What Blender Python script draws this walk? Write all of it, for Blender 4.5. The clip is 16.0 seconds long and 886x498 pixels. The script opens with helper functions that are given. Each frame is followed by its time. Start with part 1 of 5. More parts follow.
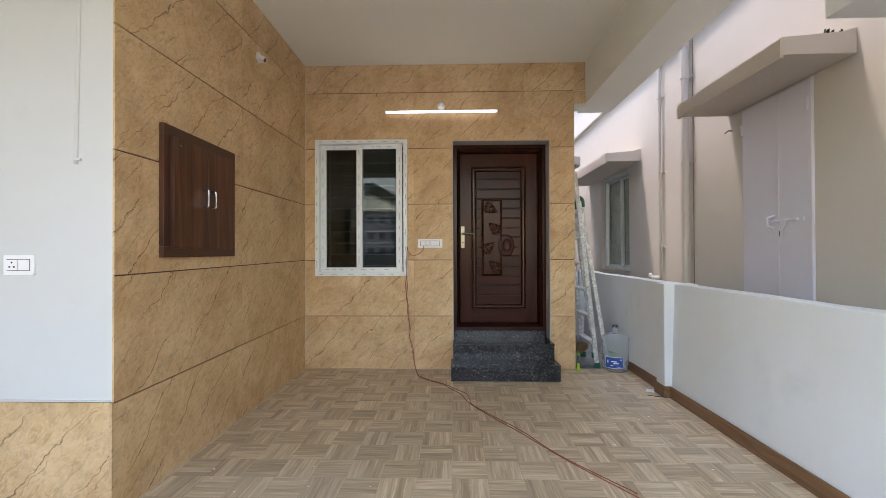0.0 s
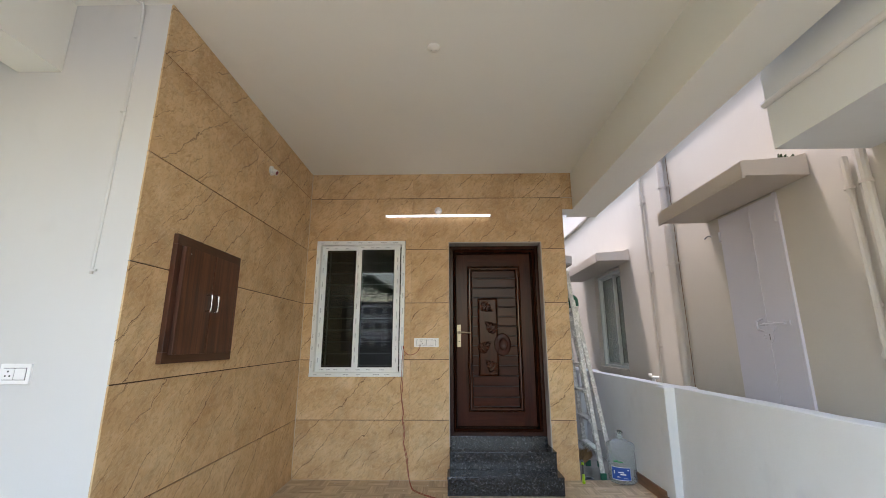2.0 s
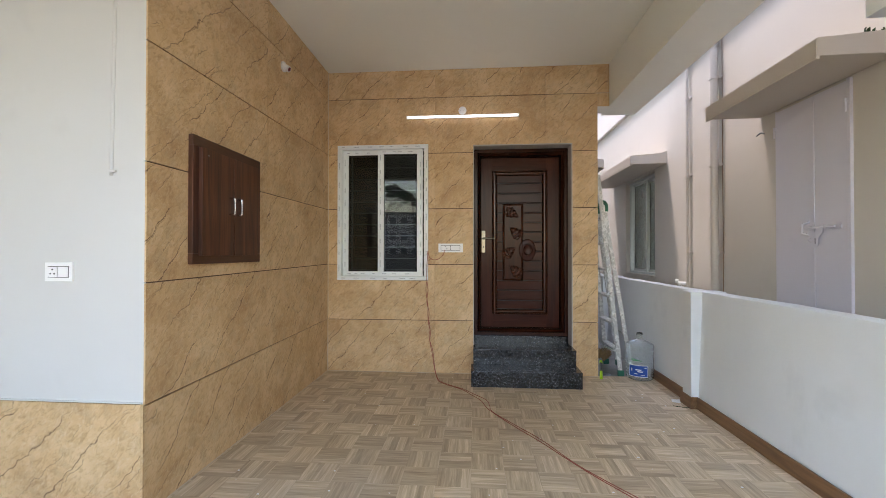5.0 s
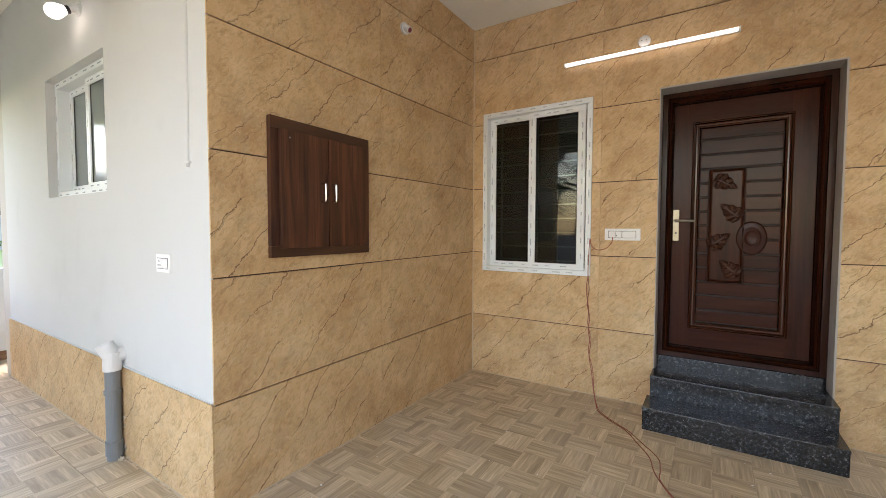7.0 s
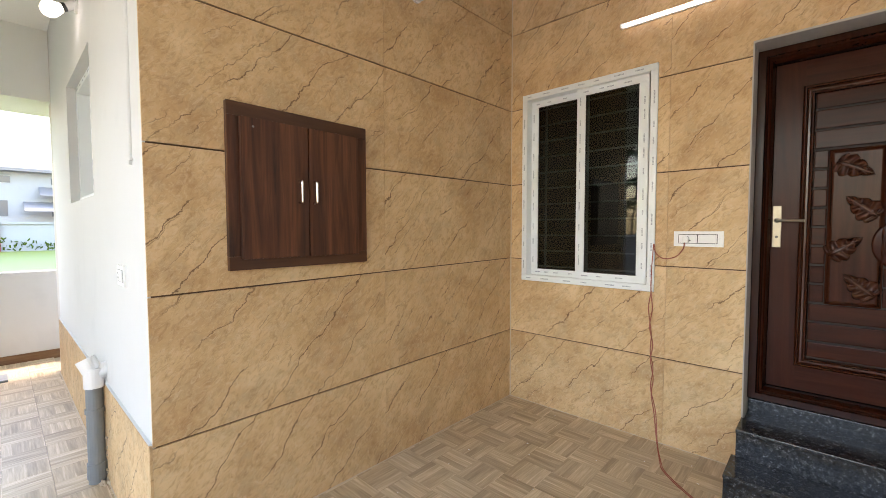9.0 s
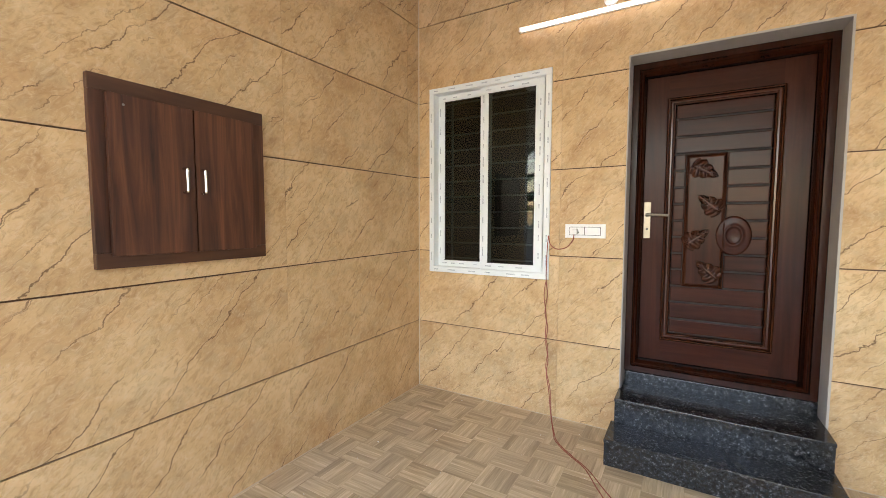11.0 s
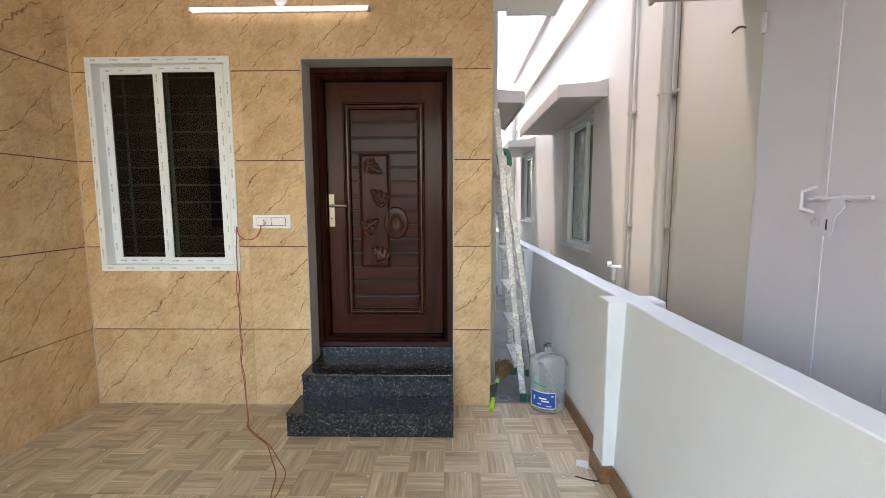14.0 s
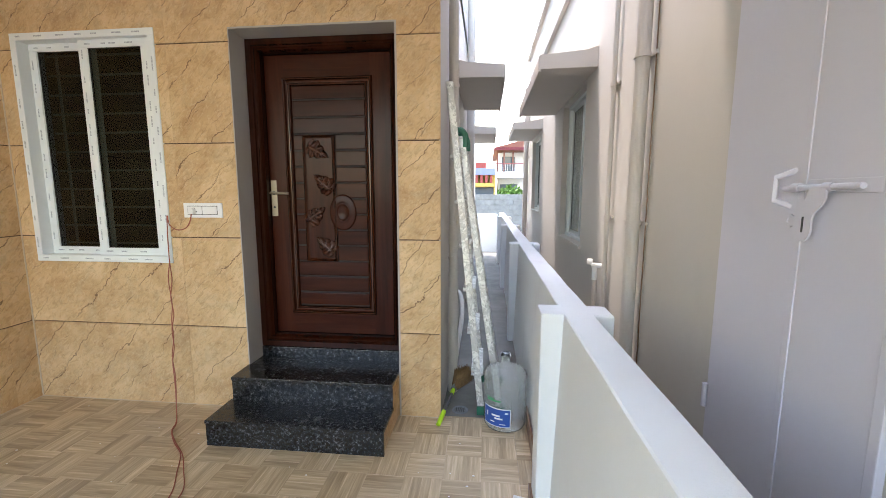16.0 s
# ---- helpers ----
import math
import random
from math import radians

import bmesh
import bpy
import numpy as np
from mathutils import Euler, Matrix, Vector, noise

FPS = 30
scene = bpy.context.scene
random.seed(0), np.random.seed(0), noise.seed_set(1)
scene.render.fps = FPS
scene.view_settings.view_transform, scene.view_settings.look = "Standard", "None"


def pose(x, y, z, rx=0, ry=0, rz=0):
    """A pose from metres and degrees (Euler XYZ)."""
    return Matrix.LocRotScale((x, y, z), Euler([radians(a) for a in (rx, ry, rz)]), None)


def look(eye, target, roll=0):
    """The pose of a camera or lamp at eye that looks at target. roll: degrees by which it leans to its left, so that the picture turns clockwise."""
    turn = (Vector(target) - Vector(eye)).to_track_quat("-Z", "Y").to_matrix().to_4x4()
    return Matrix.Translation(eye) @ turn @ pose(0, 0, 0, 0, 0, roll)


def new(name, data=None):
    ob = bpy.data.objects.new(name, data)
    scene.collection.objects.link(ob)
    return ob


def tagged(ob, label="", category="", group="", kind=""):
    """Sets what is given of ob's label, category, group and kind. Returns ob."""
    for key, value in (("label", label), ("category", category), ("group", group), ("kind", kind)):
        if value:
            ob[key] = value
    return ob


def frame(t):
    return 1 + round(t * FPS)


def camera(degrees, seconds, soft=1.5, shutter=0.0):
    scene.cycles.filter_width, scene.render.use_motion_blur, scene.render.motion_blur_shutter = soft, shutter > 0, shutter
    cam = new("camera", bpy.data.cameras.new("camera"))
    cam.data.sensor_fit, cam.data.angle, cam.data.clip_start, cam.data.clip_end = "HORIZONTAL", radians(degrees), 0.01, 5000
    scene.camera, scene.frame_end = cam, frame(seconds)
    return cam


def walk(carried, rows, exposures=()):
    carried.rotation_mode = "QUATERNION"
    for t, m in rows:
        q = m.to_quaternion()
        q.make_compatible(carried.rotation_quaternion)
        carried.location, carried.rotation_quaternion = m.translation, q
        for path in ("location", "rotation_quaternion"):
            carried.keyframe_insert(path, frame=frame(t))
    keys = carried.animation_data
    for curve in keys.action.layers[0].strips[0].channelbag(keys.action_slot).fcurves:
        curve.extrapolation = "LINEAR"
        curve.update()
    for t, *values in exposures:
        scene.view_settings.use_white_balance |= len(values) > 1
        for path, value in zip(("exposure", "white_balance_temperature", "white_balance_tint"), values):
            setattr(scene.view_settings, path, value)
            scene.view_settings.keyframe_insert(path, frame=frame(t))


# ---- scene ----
cam = camera(94.0, 16.0, soft=0.6)
PATH = [
    (0, (0.067, 0.045, 1.265), (0.015, 2.045, 1.282), -0.2),
    (0.5, (0.076, 0.032, 1.271), (0.025, 2.03, 1.348), -0.1),
    (1, (0.066, 0.025, 1.284), (0.019, 2.017, 1.456), -0.0),
    (1.5, (0.072, -0.018, 1.333), (0.031, 1.956, 1.647), -0.0),
    (2, (0.075, -0.056, 1.35), (0.04, 1.893, 1.798), -0.1),
    (2.5, (0.066, -0.055, 1.343), (0.04, 1.875, 1.867), -0.2),
    (3, (0.068, -0.041, 1.336), (0.048, 1.894, 1.842), -0.3),
    (5.3, (0.08, 0.087, 1.295), (-0.144, 2.074, 1.273), 0.2),
    (5.5, (0.126, 0.14, 1.285), (-0.192, 2.114, 1.251), -0.0),
    (6, (0.184, 0.413, 1.285), (-0.388, 2.329, 1.23), 0.1),
    (6.5, (0.262, 0.655, 1.357), (-0.582, 2.467, 1.289), 0.1),
    (7, (0.403, 0.951, 1.39), (-0.679, 2.63, 1.302), 0.2),
    (7.5, (0.399, 1.25, 1.379), (-0.861, 2.801, 1.289), 0.1),
    (8, (0.355, 1.496, 1.428), (-1.001, 2.963, 1.325), 0.2),
    (8.2, (0.375, 1.554, 1.428), (-1.005, 2.999, 1.333), 0.2),
    (10.3, (0.398, 1.613, 1.424), (-0.799, 3.211, 1.3), -0.1),
    (10.5, (0.4, 1.615, 1.436), (-0.753, 3.244, 1.303), 0.1),
    (11, (0.418, 1.609, 1.438), (-0.599, 3.326, 1.299), 0.1),
    (11.5, (0.443, 1.628, 1.445), (-0.411, 3.43, 1.29), 0.0),
    (12, (0.486, 1.644, 1.447), (-0.195, 3.518, 1.286), 0.0),
    (12.5, (0.522, 1.632, 1.437), (0.035, 3.565, 1.275), -0.1),
    (13, (0.603, 1.63, 1.447), (0.301, 3.599, 1.274), -0.2),
    (13.5, (0.836, 1.603, 1.439), (0.682, 3.589, 1.266), -0.2),
    (14, (1.093, 1.611, 1.469), (1.054, 3.6, 1.264), -0.2),
    (14.5, (1.311, 1.767, 1.442), (1.319, 3.755, 1.221), -0.2),
    (15, (1.478, 1.916, 1.452), (1.495, 3.902, 1.218), -0.1),
    (15.5, (1.647, 2.018, 1.466), (1.604, 4.003, 1.219), -0.1),
    (16, (1.663, 2.004, 1.477), (1.456, 3.975, 1.209), -0.0),
]
EXPOSURES = [(0.0, 2.86, 6800, 23), (1.5, 2.83, 6800, 22), (3.0, 2.86, 6800, 22), (5.5, 2.86, 6850, 23), (7.0, 3.08, 7100, 24), (8.0, 3.16, 7150, 24), (10.5, 3.66, 7000, 23), (11.0, 3.70, 7000, 23), (12.5, 3.66, 6950, 23), (14.5, 3.30, 6750, 20), (16.0, 3.36, 6750, 20)]
walk(cam, [(t, look(eye, target, roll)) for t, eye, target, roll in PATH], EXPOSURES)

# ---- world, sun, exposure ----
SUN_WAY = Vector((0.25, -0.195, -1.0)).normalized()
world = bpy.data.worlds.new("sky")
scene.world = world
world.use_nodes = True
wn = world.node_tree.nodes
sky = wn.new("ShaderNodeTexSky")
sky.sky_type = "NISHITA"
sky.sun_disc = False
sky.sun_elevation = math.asin(-SUN_WAY.z)
sky.sun_rotation = math.atan2(-SUN_WAY.x, -SUN_WAY.y)
sky.air_density, sky.dust_density, sky.ozone_density = 1.75, 1.0, 0.6
wn["Background"].inputs["Strength"].default_value = 0.15
world.node_tree.links.new(sky.outputs[0], wn["Background"].inputs["Color"])
sun = new("sun", bpy.data.lights.new("sun", "SUN"))
sun.data.energy, sun.data.angle, sun.data.color = 0.7, radians(7), (1.0, 0.95, 0.88)
sun.matrix_world = look((0, 0, 12), Vector((0, 0, 12)) + SUN_WAY)


# ---- materials ----
class Nodes:
    """A short hand for one material's node tree."""

    def __init__(self, name, rough=0.5, metal=0.0):
        self.mat = bpy.data.materials.new(name)
        self.mat.use_nodes = True
        self.tree = self.mat.node_tree
        self.bsdf = self.tree.nodes["Principled BSDF"]
        self.bsdf.inputs["Roughness"].default_value = rough
        self.bsdf.inputs["Metallic"].default_value = metal

    def put(self, socket, value):
        if hasattr(value, "is_linked"):
            self.tree.links.new(value, socket)
        else:
            socket.default_value = value

    def node(self, kind, **inputs):
        n = self.tree.nodes.new(kind)
        for key, value in inputs.items():
            self.put(n.inputs[key.replace("_", " ")], value)
        return n

    def math(self, op, a, b=0.0, c=0.0):
        n = self.tree.nodes.new("ShaderNodeMath")
        n.operation = op
        for i, v in enumerate((a, b, c)):
            self.put(n.inputs[i], v)
        return n.outputs[0]

    def place(self):
        return self.tree.nodes.new("ShaderNodeNewGeometry").outputs["Position"]

    def local(self):
        return self.tree.nodes.new("ShaderNodeTexCoord").outputs["Object"]

    def split(self, v):
        n = self.node("ShaderNodeSeparateXYZ", Vector=v)
        return n.outputs[0], n.outputs[1], n.outputs[2]

    def join(self, x, y, z):
        return self.node("ShaderNodeCombineXYZ", X=x, Y=y, Z=z).outputs[0]

    def scaled(self, v, scale, turn=(0, 0, 0)):
        n = self.node("ShaderNodeMapping", Vector=v, Scale=scale)
        n.inputs["Rotation"].default_value = turn
        return n.outputs[0]

    def noise(self, v, scale, detail=4.0, rough=0.6, distortion=0.0):
        return self.node("ShaderNodeTexNoise", Vector=v, Scale=scale, Detail=detail, Roughness=rough, Distortion=distortion).outputs[0]

    def ramp(self, fac, stops):
        n = self.node("ShaderNodeValToRGB", Fac=fac)
        el = n.color_ramp.elements
        while len(el) < len(stops):
            el.new(0.5)
        for e, (at, col) in zip(el, stops):
            e.position = at
            e.color = (*col, 1) if isinstance(col, tuple) else (col, col, col, 1)
        return n.outputs[0]

    def mix(self, fac, a, b, kind="MIX"):
        n = self.tree.nodes.new("ShaderNodeMix")
        n.data_type, n.blend_type = "RGBA", kind
        self.put(n.inputs[0], fac)
        for s, v in ((n.inputs[6], a), (n.inputs[7], b)):
            self.put(s, (*v, 1) if isinstance(v, tuple) else v)
        return n.outputs[2]

    def object_random(self):
        return self.tree.nodes.new("ShaderNodeObjectInfo").outputs["Random"]

    def done(self, color=None, rough=None, bump=None, strength=0.2, distance=0.002):
        if color is not None:
            self.put(self.bsdf.inputs["Base Color"], (*color, 1) if isinstance(color, tuple) else color)
        if rough is not None:
            self.put(self.bsdf.inputs["Roughness"], rough)
        if bump is not None:
            b = self.node("ShaderNodeBump", Height=bump, Strength=strength, Distance=distance)
            self.put(self.bsdf.inputs["Normal"], b.outputs[0])
        return self.mat


def plaster(name, color, rough=0.75, stain=0.08, relief=0.25, tint=(0.86, 0.84, 0.8)):
    m = Nodes(name, rough)
    p = m.place()
    big = m.ramp(m.noise(p, 0.9, 5), [(0.35, 0.0), (0.75, 1.0)])
    spots = m.ramp(m.noise(p, 3.3, 3, 0.5), [(0.66, 0.0), (0.76, 1.0)])
    dark = tuple(c * t for c, t in zip(color, tint))
    col = m.mix(m.math("MULTIPLY", big, stain * 3), color, dark)
    col = m.mix(m.math("MULTIPLY", spots, stain * 2), col, tuple(c * 0.82 for c in color))
    smear = m.ramp(m.noise(m.scaled(p, (1.0, 1.0, 0.6)), 2.1, 4, 0.55, 0.4), [(0.60, 0.0), (0.72, 1.0)])
    col = m.mix(m.math("MULTIPLY", smear, stain * 2.2), col, tuple(c * 0.80 for c in color))
    fine = m.noise(p, 140, 4, 0.7)
    roll = m.noise(p, 14, 3, 0.6)
    return m.done(col, None, m.math("ADD", fine, m.math("MULTIPLY", roll, 2.0)), relief, 0.002)


def plain(name, color, rough=0.45, metal=0.0, wear=0.12, scale=30.0):
    m = Nodes(name, rough, metal)
    v = m.local()
    n = m.noise(v, scale, 4)
    col = m.mix(m.math("MULTIPLY", n, wear), color, tuple(c * 0.55 for c in color))
    return m.done(col, m.math("MULTIPLY_ADD", n, 0.2, rough - 0.1), n, 0.06, 0.001)


def stone_tile():
    """Honey-coloured marble-look wall tile with broken brown diagonal veins."""
    m = Nodes("beige_marble_tile", 0.45)
    m.bsdf.inputs["Specular IOR Level"].default_value = 0.28
    x, y, z = m.split(m.place())
    rnd = m.object_random()
    s = m.math("ADD", m.math("ADD", x, y), m.math("MULTIPLY", rnd, 37.0))
    v = m.join(s, m.math("MULTIPLY", rnd, 11.0), z)
    cloud = m.noise(v, 2.6, 6, 0.65, 0.5)
    col = m.ramp(cloud, [(0.32, (0.500, 0.309, 0.148)), (0.5, (0.642, 0.436, 0.230)), (0.68, (0.735, 0.532, 0.304))])
    patch = m.ramp(m.noise(v, 7.0, 5, 0.62, 0.8), [(0.50, 0.0), (0.66, 0.42)])
    col = m.mix(patch, col, (0.45, 0.335, 0.20))
    blush = m.ramp(m.noise(m.scaled(v, (1.0, 1.0, 1.4)), 4.2, 4, 0.6, 0.5), [(0.54, 0.0), (0.70, 0.30)])
    col = m.mix(blush, col, (0.60, 0.36, 0.18))
    across = m.math("SUBTRACT", m.math("MULTIPLY", s, 0.72), m.math("MULTIPLY", z, 0.69))
    along = m.math("ADD", m.math("MULTIPLY", s, 0.69), m.math("MULTIPLY", z, 0.72))
    fleck = m.noise(m.join(m.math("MULTIPLY", across, 34.0), 3.0, m.math("MULTIPLY", along, 15.0)), 1.0, 5, 0.72, 1.3)
    col = m.mix(m.ramp(fleck, [(0.48, 0.0), (0.68, 0.62)]), col, (0.37, 0.205, 0.085))
    pale = m.noise(m.join(m.math("MULTIPLY", across, 40.0), 8.0, m.math("MULTIPLY", along, 22.0)), 1.0, 5, 0.75, 1.5)
    col = m.mix(m.ramp(pale, [(0.50, 0.0), (0.70, 0.62)]), col, (0.72, 0.56, 0.36))
    warp = m.noise(v, 3.1, 3, 0.55)
    kink = m.noise(v, 15.0, 4, 0.65)
    lines = []
    for freq, amp, shift, thin in ((4.6, 0.75, 0.0, 0.0078), (8.3, 1.15, 0.4, 0.0052)):
        f = m.math("ADD", m.math("MULTIPLY", across, freq), m.math("MULTIPLY_ADD", warp, amp, shift))
        f = m.math("ADD", f, m.math("MULTIPLY", kink, 0.062 * freq))
        off = m.math("ABSOLUTE", m.math("SUBTRACT", m.math("FRACT", f), 0.5))
        lines.append(m.ramp(off, [(0.0, 1.0), (thin * freq / 4.6, 0.85), (thin * freq / 2.1, 0.0)]))
    gate = m.ramp(m.noise(v, 2.3, 3, 0.55), [(0.44, 0.0), (0.52, 1.0)])
    gate2 = m.ramp(m.noise(m.scaled(v, (1.0, 1.0, 1.0), (0.4, 1.0, 2.0)), 4.0, 2, 0.5), [(0.53, 0.0), (0.61, 0.7)])
    vein = m.math("MAXIMUM", m.math("MULTIPLY", lines[0], gate), m.math("MULTIPLY", lines[1], gate2))
    col = m.mix(m.math("MULTIPLY", vein, 0.80), col, (0.10, 0.045, 0.018))
    rough = m.math("MULTIPLY_ADD", fleck, 0.22, 0.40)
    hgt = m.math("SUBTRACT", m.math("MULTIPLY", fleck, 0.5), vein)
    return m.done(col, rough, hgt, 0.15, 0.001)


def parquet_tile():
    """Printed floor tile: 0.2 m blocks of wood-look strips, laid as a basket weave."""
    m = Nodes("parquet_print_tile", 0.42)
    x, y, z = m.split(m.place())
    x = m.math("SUBTRACT", x, FX)
    y = m.math("SUBTRACT", y, FY)
    bx = m.math("FLOOR", m.math("DIVIDE", x, 0.2))
    by = m.math("FLOOR", m.math("DIVIDE", y, 0.2))
    par = m.math("MODULO", m.math("ABSOLUTE", m.math("ADD", bx, m.math("ADD", by, FP))), 2.0)
    flip = m.math("SUBTRACT", 1.0, par)
    u = m.math("ADD", m.math("MULTIPLY", x, par), m.math("MULTIPLY", y, flip))
    w = m.math("ADD", m.math("MULTIPLY", y, par), m.math("MULTIPLY", x, flip))
    wob = m.noise(m.join(x, y, 0.0), 9.0, 2)
    strip = m.math("FLOOR", m.math("DIVIDE", m.math("MULTIPLY_ADD", wob, 0.008, u), 0.05))
    key = m.join(bx, by, m.math("MULTIPLY_ADD", strip, 0.37, 1.7))
    wn_ = m.tree.nodes.new("ShaderNodeTexWhiteNoise")
    wn_.noise_dimensions = "3D"
    m.put(wn_.inputs["Vector"], key)
    tone = wn_.outputs["Value"]
    keyb = m.tree.nodes.new("ShaderNodeTexWhiteNoise")
    keyb.noise_dimensions = "3D"
    m.put(keyb.inputs["Vector"], m.join(bx, by, 5.0))
    grain = m.noise(m.join(m.math("MULTIPLY", u, 95.0), m.math("MULTIPLY", w, 5.0), m.math("MULTIPLY", tone, 40.0)), 1.0, 5, 0.65, 0.6)
    su = m.math("FRACT", m.math("DIVIDE", m.math("MULTIPLY_ADD", wob, 0.008, u), 0.05))
    streak = m.noise(m.join(m.math("MULTIPLY", u, 42.0), m.math("MULTIPLY", w, 3.0), m.math("MULTIPLY", keyb.outputs["Value"], 60.0)), 1.0, 3, 0.6, 0.4)
    t = m.math("ADD", m.math("MULTIPLY", tone, 0.22), m.math("MULTIPLY", grain, 0.45))
    t = m.math("ADD", t, m.math("MULTIPLY_ADD", streak, 0.62, -0.16))
    t = m.math("ADD", t, m.math("MULTIPLY", m.ramp(su, [(0.0, 1.0), (0.13, 0.0), (0.88, 0.0), (1.0, 0.8)]), 0.10))
    t = m.math("ADD", t, m.math("MULTIPLY_ADD", keyb.outputs["Value"], 0.04, -0.02))
    col = m.ramp(t, [(0.27, (0.32, 0.225, 0.128)), (0.45, (0.475, 0.352, 0.210)), (0.6, (0.62, 0.48, 0.305)), (0.74, (0.79, 0.645, 0.455))])
    fu = m.math("FRACT", m.math("DIVIDE", x, 0.2))
    fv = m.math("FRACT", m.math("DIVIDE", y, 0.2))
    edge = m.math("MINIMUM", m.math("MINIMUM", fu, m.math("SUBTRACT", 1.0, fu)), m.math("MINIMUM", fv, m.math("SUBTRACT", 1.0, fv)))
    col = m.mix(m.ramp(edge, [(0.0, 0.12), (0.022, 0.0)]), col, (0.24, 0.17, 0.11))
    dust = m.ramp(m.noise(m.join(x, y, 0.0), 1.3, 5, 0.6), [(0.45, 0.0), (0.75, 0.42)])
    col = m.mix(dust, col, (0.46, 0.40, 0.32))
    rust = m.ramp(m.noise(m.join(x, y, 4.0), 2.1, 4, 0.6), [(0.68, 0.0), (0.78, 0.25)])
    col = m.mix(rust, col, (0.42, 0.25, 0.12))
    spill = m.ramp(m.noise(m.join(x, y, 9.0), 5.5, 3, 0.5), [(0.69, 0.0), (0.74, 0.35)])
    col = m.mix(spill, col, (0.33, 0.22, 0.12))
    rough = m.math("MULTIPLY_ADD", grain, 0.2, 0.34)
    return m.done(col, m.math("ADD", rough, m.math("MULTIPLY", dust, 0.5)), grain, 0.1, 0.0008)


def wood(name, dark, mid, light, rough=0.3, along=2, coat=0.0, spec=0.5, vary=0.18):
    m = Nodes(name, rough)
    scale = [26.0, 26.0, 26.0]
    scale[along] = 1.6
    v = m.scaled(m.place(), tuple(scale))
    band = m.noise(v, 1.0, 6, 0.62, 0.9)
    scale2 = [7.0, 7.0, 7.0]
    scale2[along] = 0.5
    broad = m.noise(m.scaled(m.place(), tuple(scale2)), 1.0, 3, 0.5, 0.3)
    t = m.math("ADD", m.math("MULTIPLY", band, 0.55), m.math("MULTIPLY", broad, 0.45))
    col = m.ramp(t, [(0.36, dark), (0.5, mid), (0.66, light)])
    m.bsdf.inputs["Coat Weight"].default_value = coat
    m.bsdf.inputs["Specular IOR Level"].default_value = spec
    m.bsdf.inputs["Coat Roughness"].default_value = 0.16
    return m.done(col, m.math("MULTIPLY_ADD", band, vary, rough - vary * 0.45), band, vary * 0.45, 0.0006)


def granite():
    m = Nodes("black_granite", 0.16)
    p = m.place()
    a = m.node("ShaderNodeTexVoronoi", Vector=p, Scale=120.0)
    b = m.noise(p, 52, 5, 0.78)
    c = m.noise(p, 6, 3, 0.6)
    col = m.ramp(b, [(0.40, (0.005, 0.0055, 0.0065)), (0.56, (0.023, 0.0235, 0.0245)), (0.72, (0.20, 0.203, 0.208))])
    fleck = m.math("MULTIPLY", m.ramp(a.outputs["Color"], [(0.86, 0.0), (0.93, 1.0)]), m.ramp(c, [(0.4, 0.2), (0.65, 1.0)]))
    col = m.mix(m.math("MULTIPLY", fleck, 0.55), col, (0.34, 0.35, 0.365))
    haze = m.ramp(m.noise(p, 9, 5, 0.7), [(0.45, 0.0), (0.8, 1.0)])
    return m.done(col, m.math("MULTIPLY_ADD", haze, 0.3, 0.13), b, 0.04, 0.0005)


def concrete(name, color, wet=0.0):
    m = Nodes(name, 0.85)
    p = m.place()
    a = m.noise(p, 2.4, 6, 0.65)
    b = m.noise(p, 60, 4, 0.7)
    col = m.ramp(a, [(0.3, tuple(c * 0.6 for c in color)), (0.55, color), (0.8, tuple(min(1, c * 1.35) for c in color))])
    col = m.mix(m.math("MULTIPLY", b, 0.35), col, tuple(c * 0.6 for c in color))
    m.bsdf.inputs["Specular IOR Level"].default_value = 0.2
    return m.done(col, m.ramp(a, [(0.4, 0.78), (0.7, 0.95)]), b, 0.35, 0.003)


def spattered_metal():
    """Brushed aluminium with white and dark paint drops."""
    m = Nodes("spattered_aluminium", 0.5, 0.35)
    v = m.place()
    a = m.noise(v, 15, 5, 0.7, 1.5)
    b = m.noise(m.scaled(v, (85, 85, 38)), 1.0, 3, 0.6, 0.8)
    col = m.mix(m.ramp(a, [(0.48, 0.0), (0.56, 1.0)]), (0.52, 0.52, 0.49), (0.76, 0.76, 0.72))
    col = m.mix(m.ramp(b, [(0.60, 0.0), (0.66, 0.6)]), col, (0.16, 0.15, 0.13))
    return m.done(col, None, a, 0.2, 0.001)


def glass(name, tint, rough=0.0, ior=1.5):
    m = Nodes(name, rough)
    m.bsdf.inputs["Transmission Weight"].default_value = 1.0
    m.bsdf.inputs["IOR"].default_value = ior
    return m.done(tint)


def rippled_glass(name, tint, rough, ior):
    """Patterned privacy glass, half cloudy, with an uneven rolled face."""
    m = Nodes(name, rough)
    m.bsdf.inputs["Transmission Weight"].default_value = 0.5
    m.bsdf.inputs["IOR"].default_value = ior
    ripple = m.noise(m.scaled(m.place(), (1.0, 1.0, 0.5)), 30.0, 3, 0.6, 1.2)
    cloud = m.ramp(ripple, [(0.40, 0.0), (0.62, 1.0)])
    return m.done(m.mix(cloud, tint, tuple(min(1.0, c * 1.9) for c in tint)), None, ripple, 0.6, 0.004)


def lamp_glow(name, color, strength):
    m = Nodes(name, 0.4)
    m.bsdf.inputs["Emission Color"].default_value = (*color, 1)
    m.bsdf.inputs["Emission Strength"].default_value = strength
    return m.done((0.9, 0.9, 0.9))


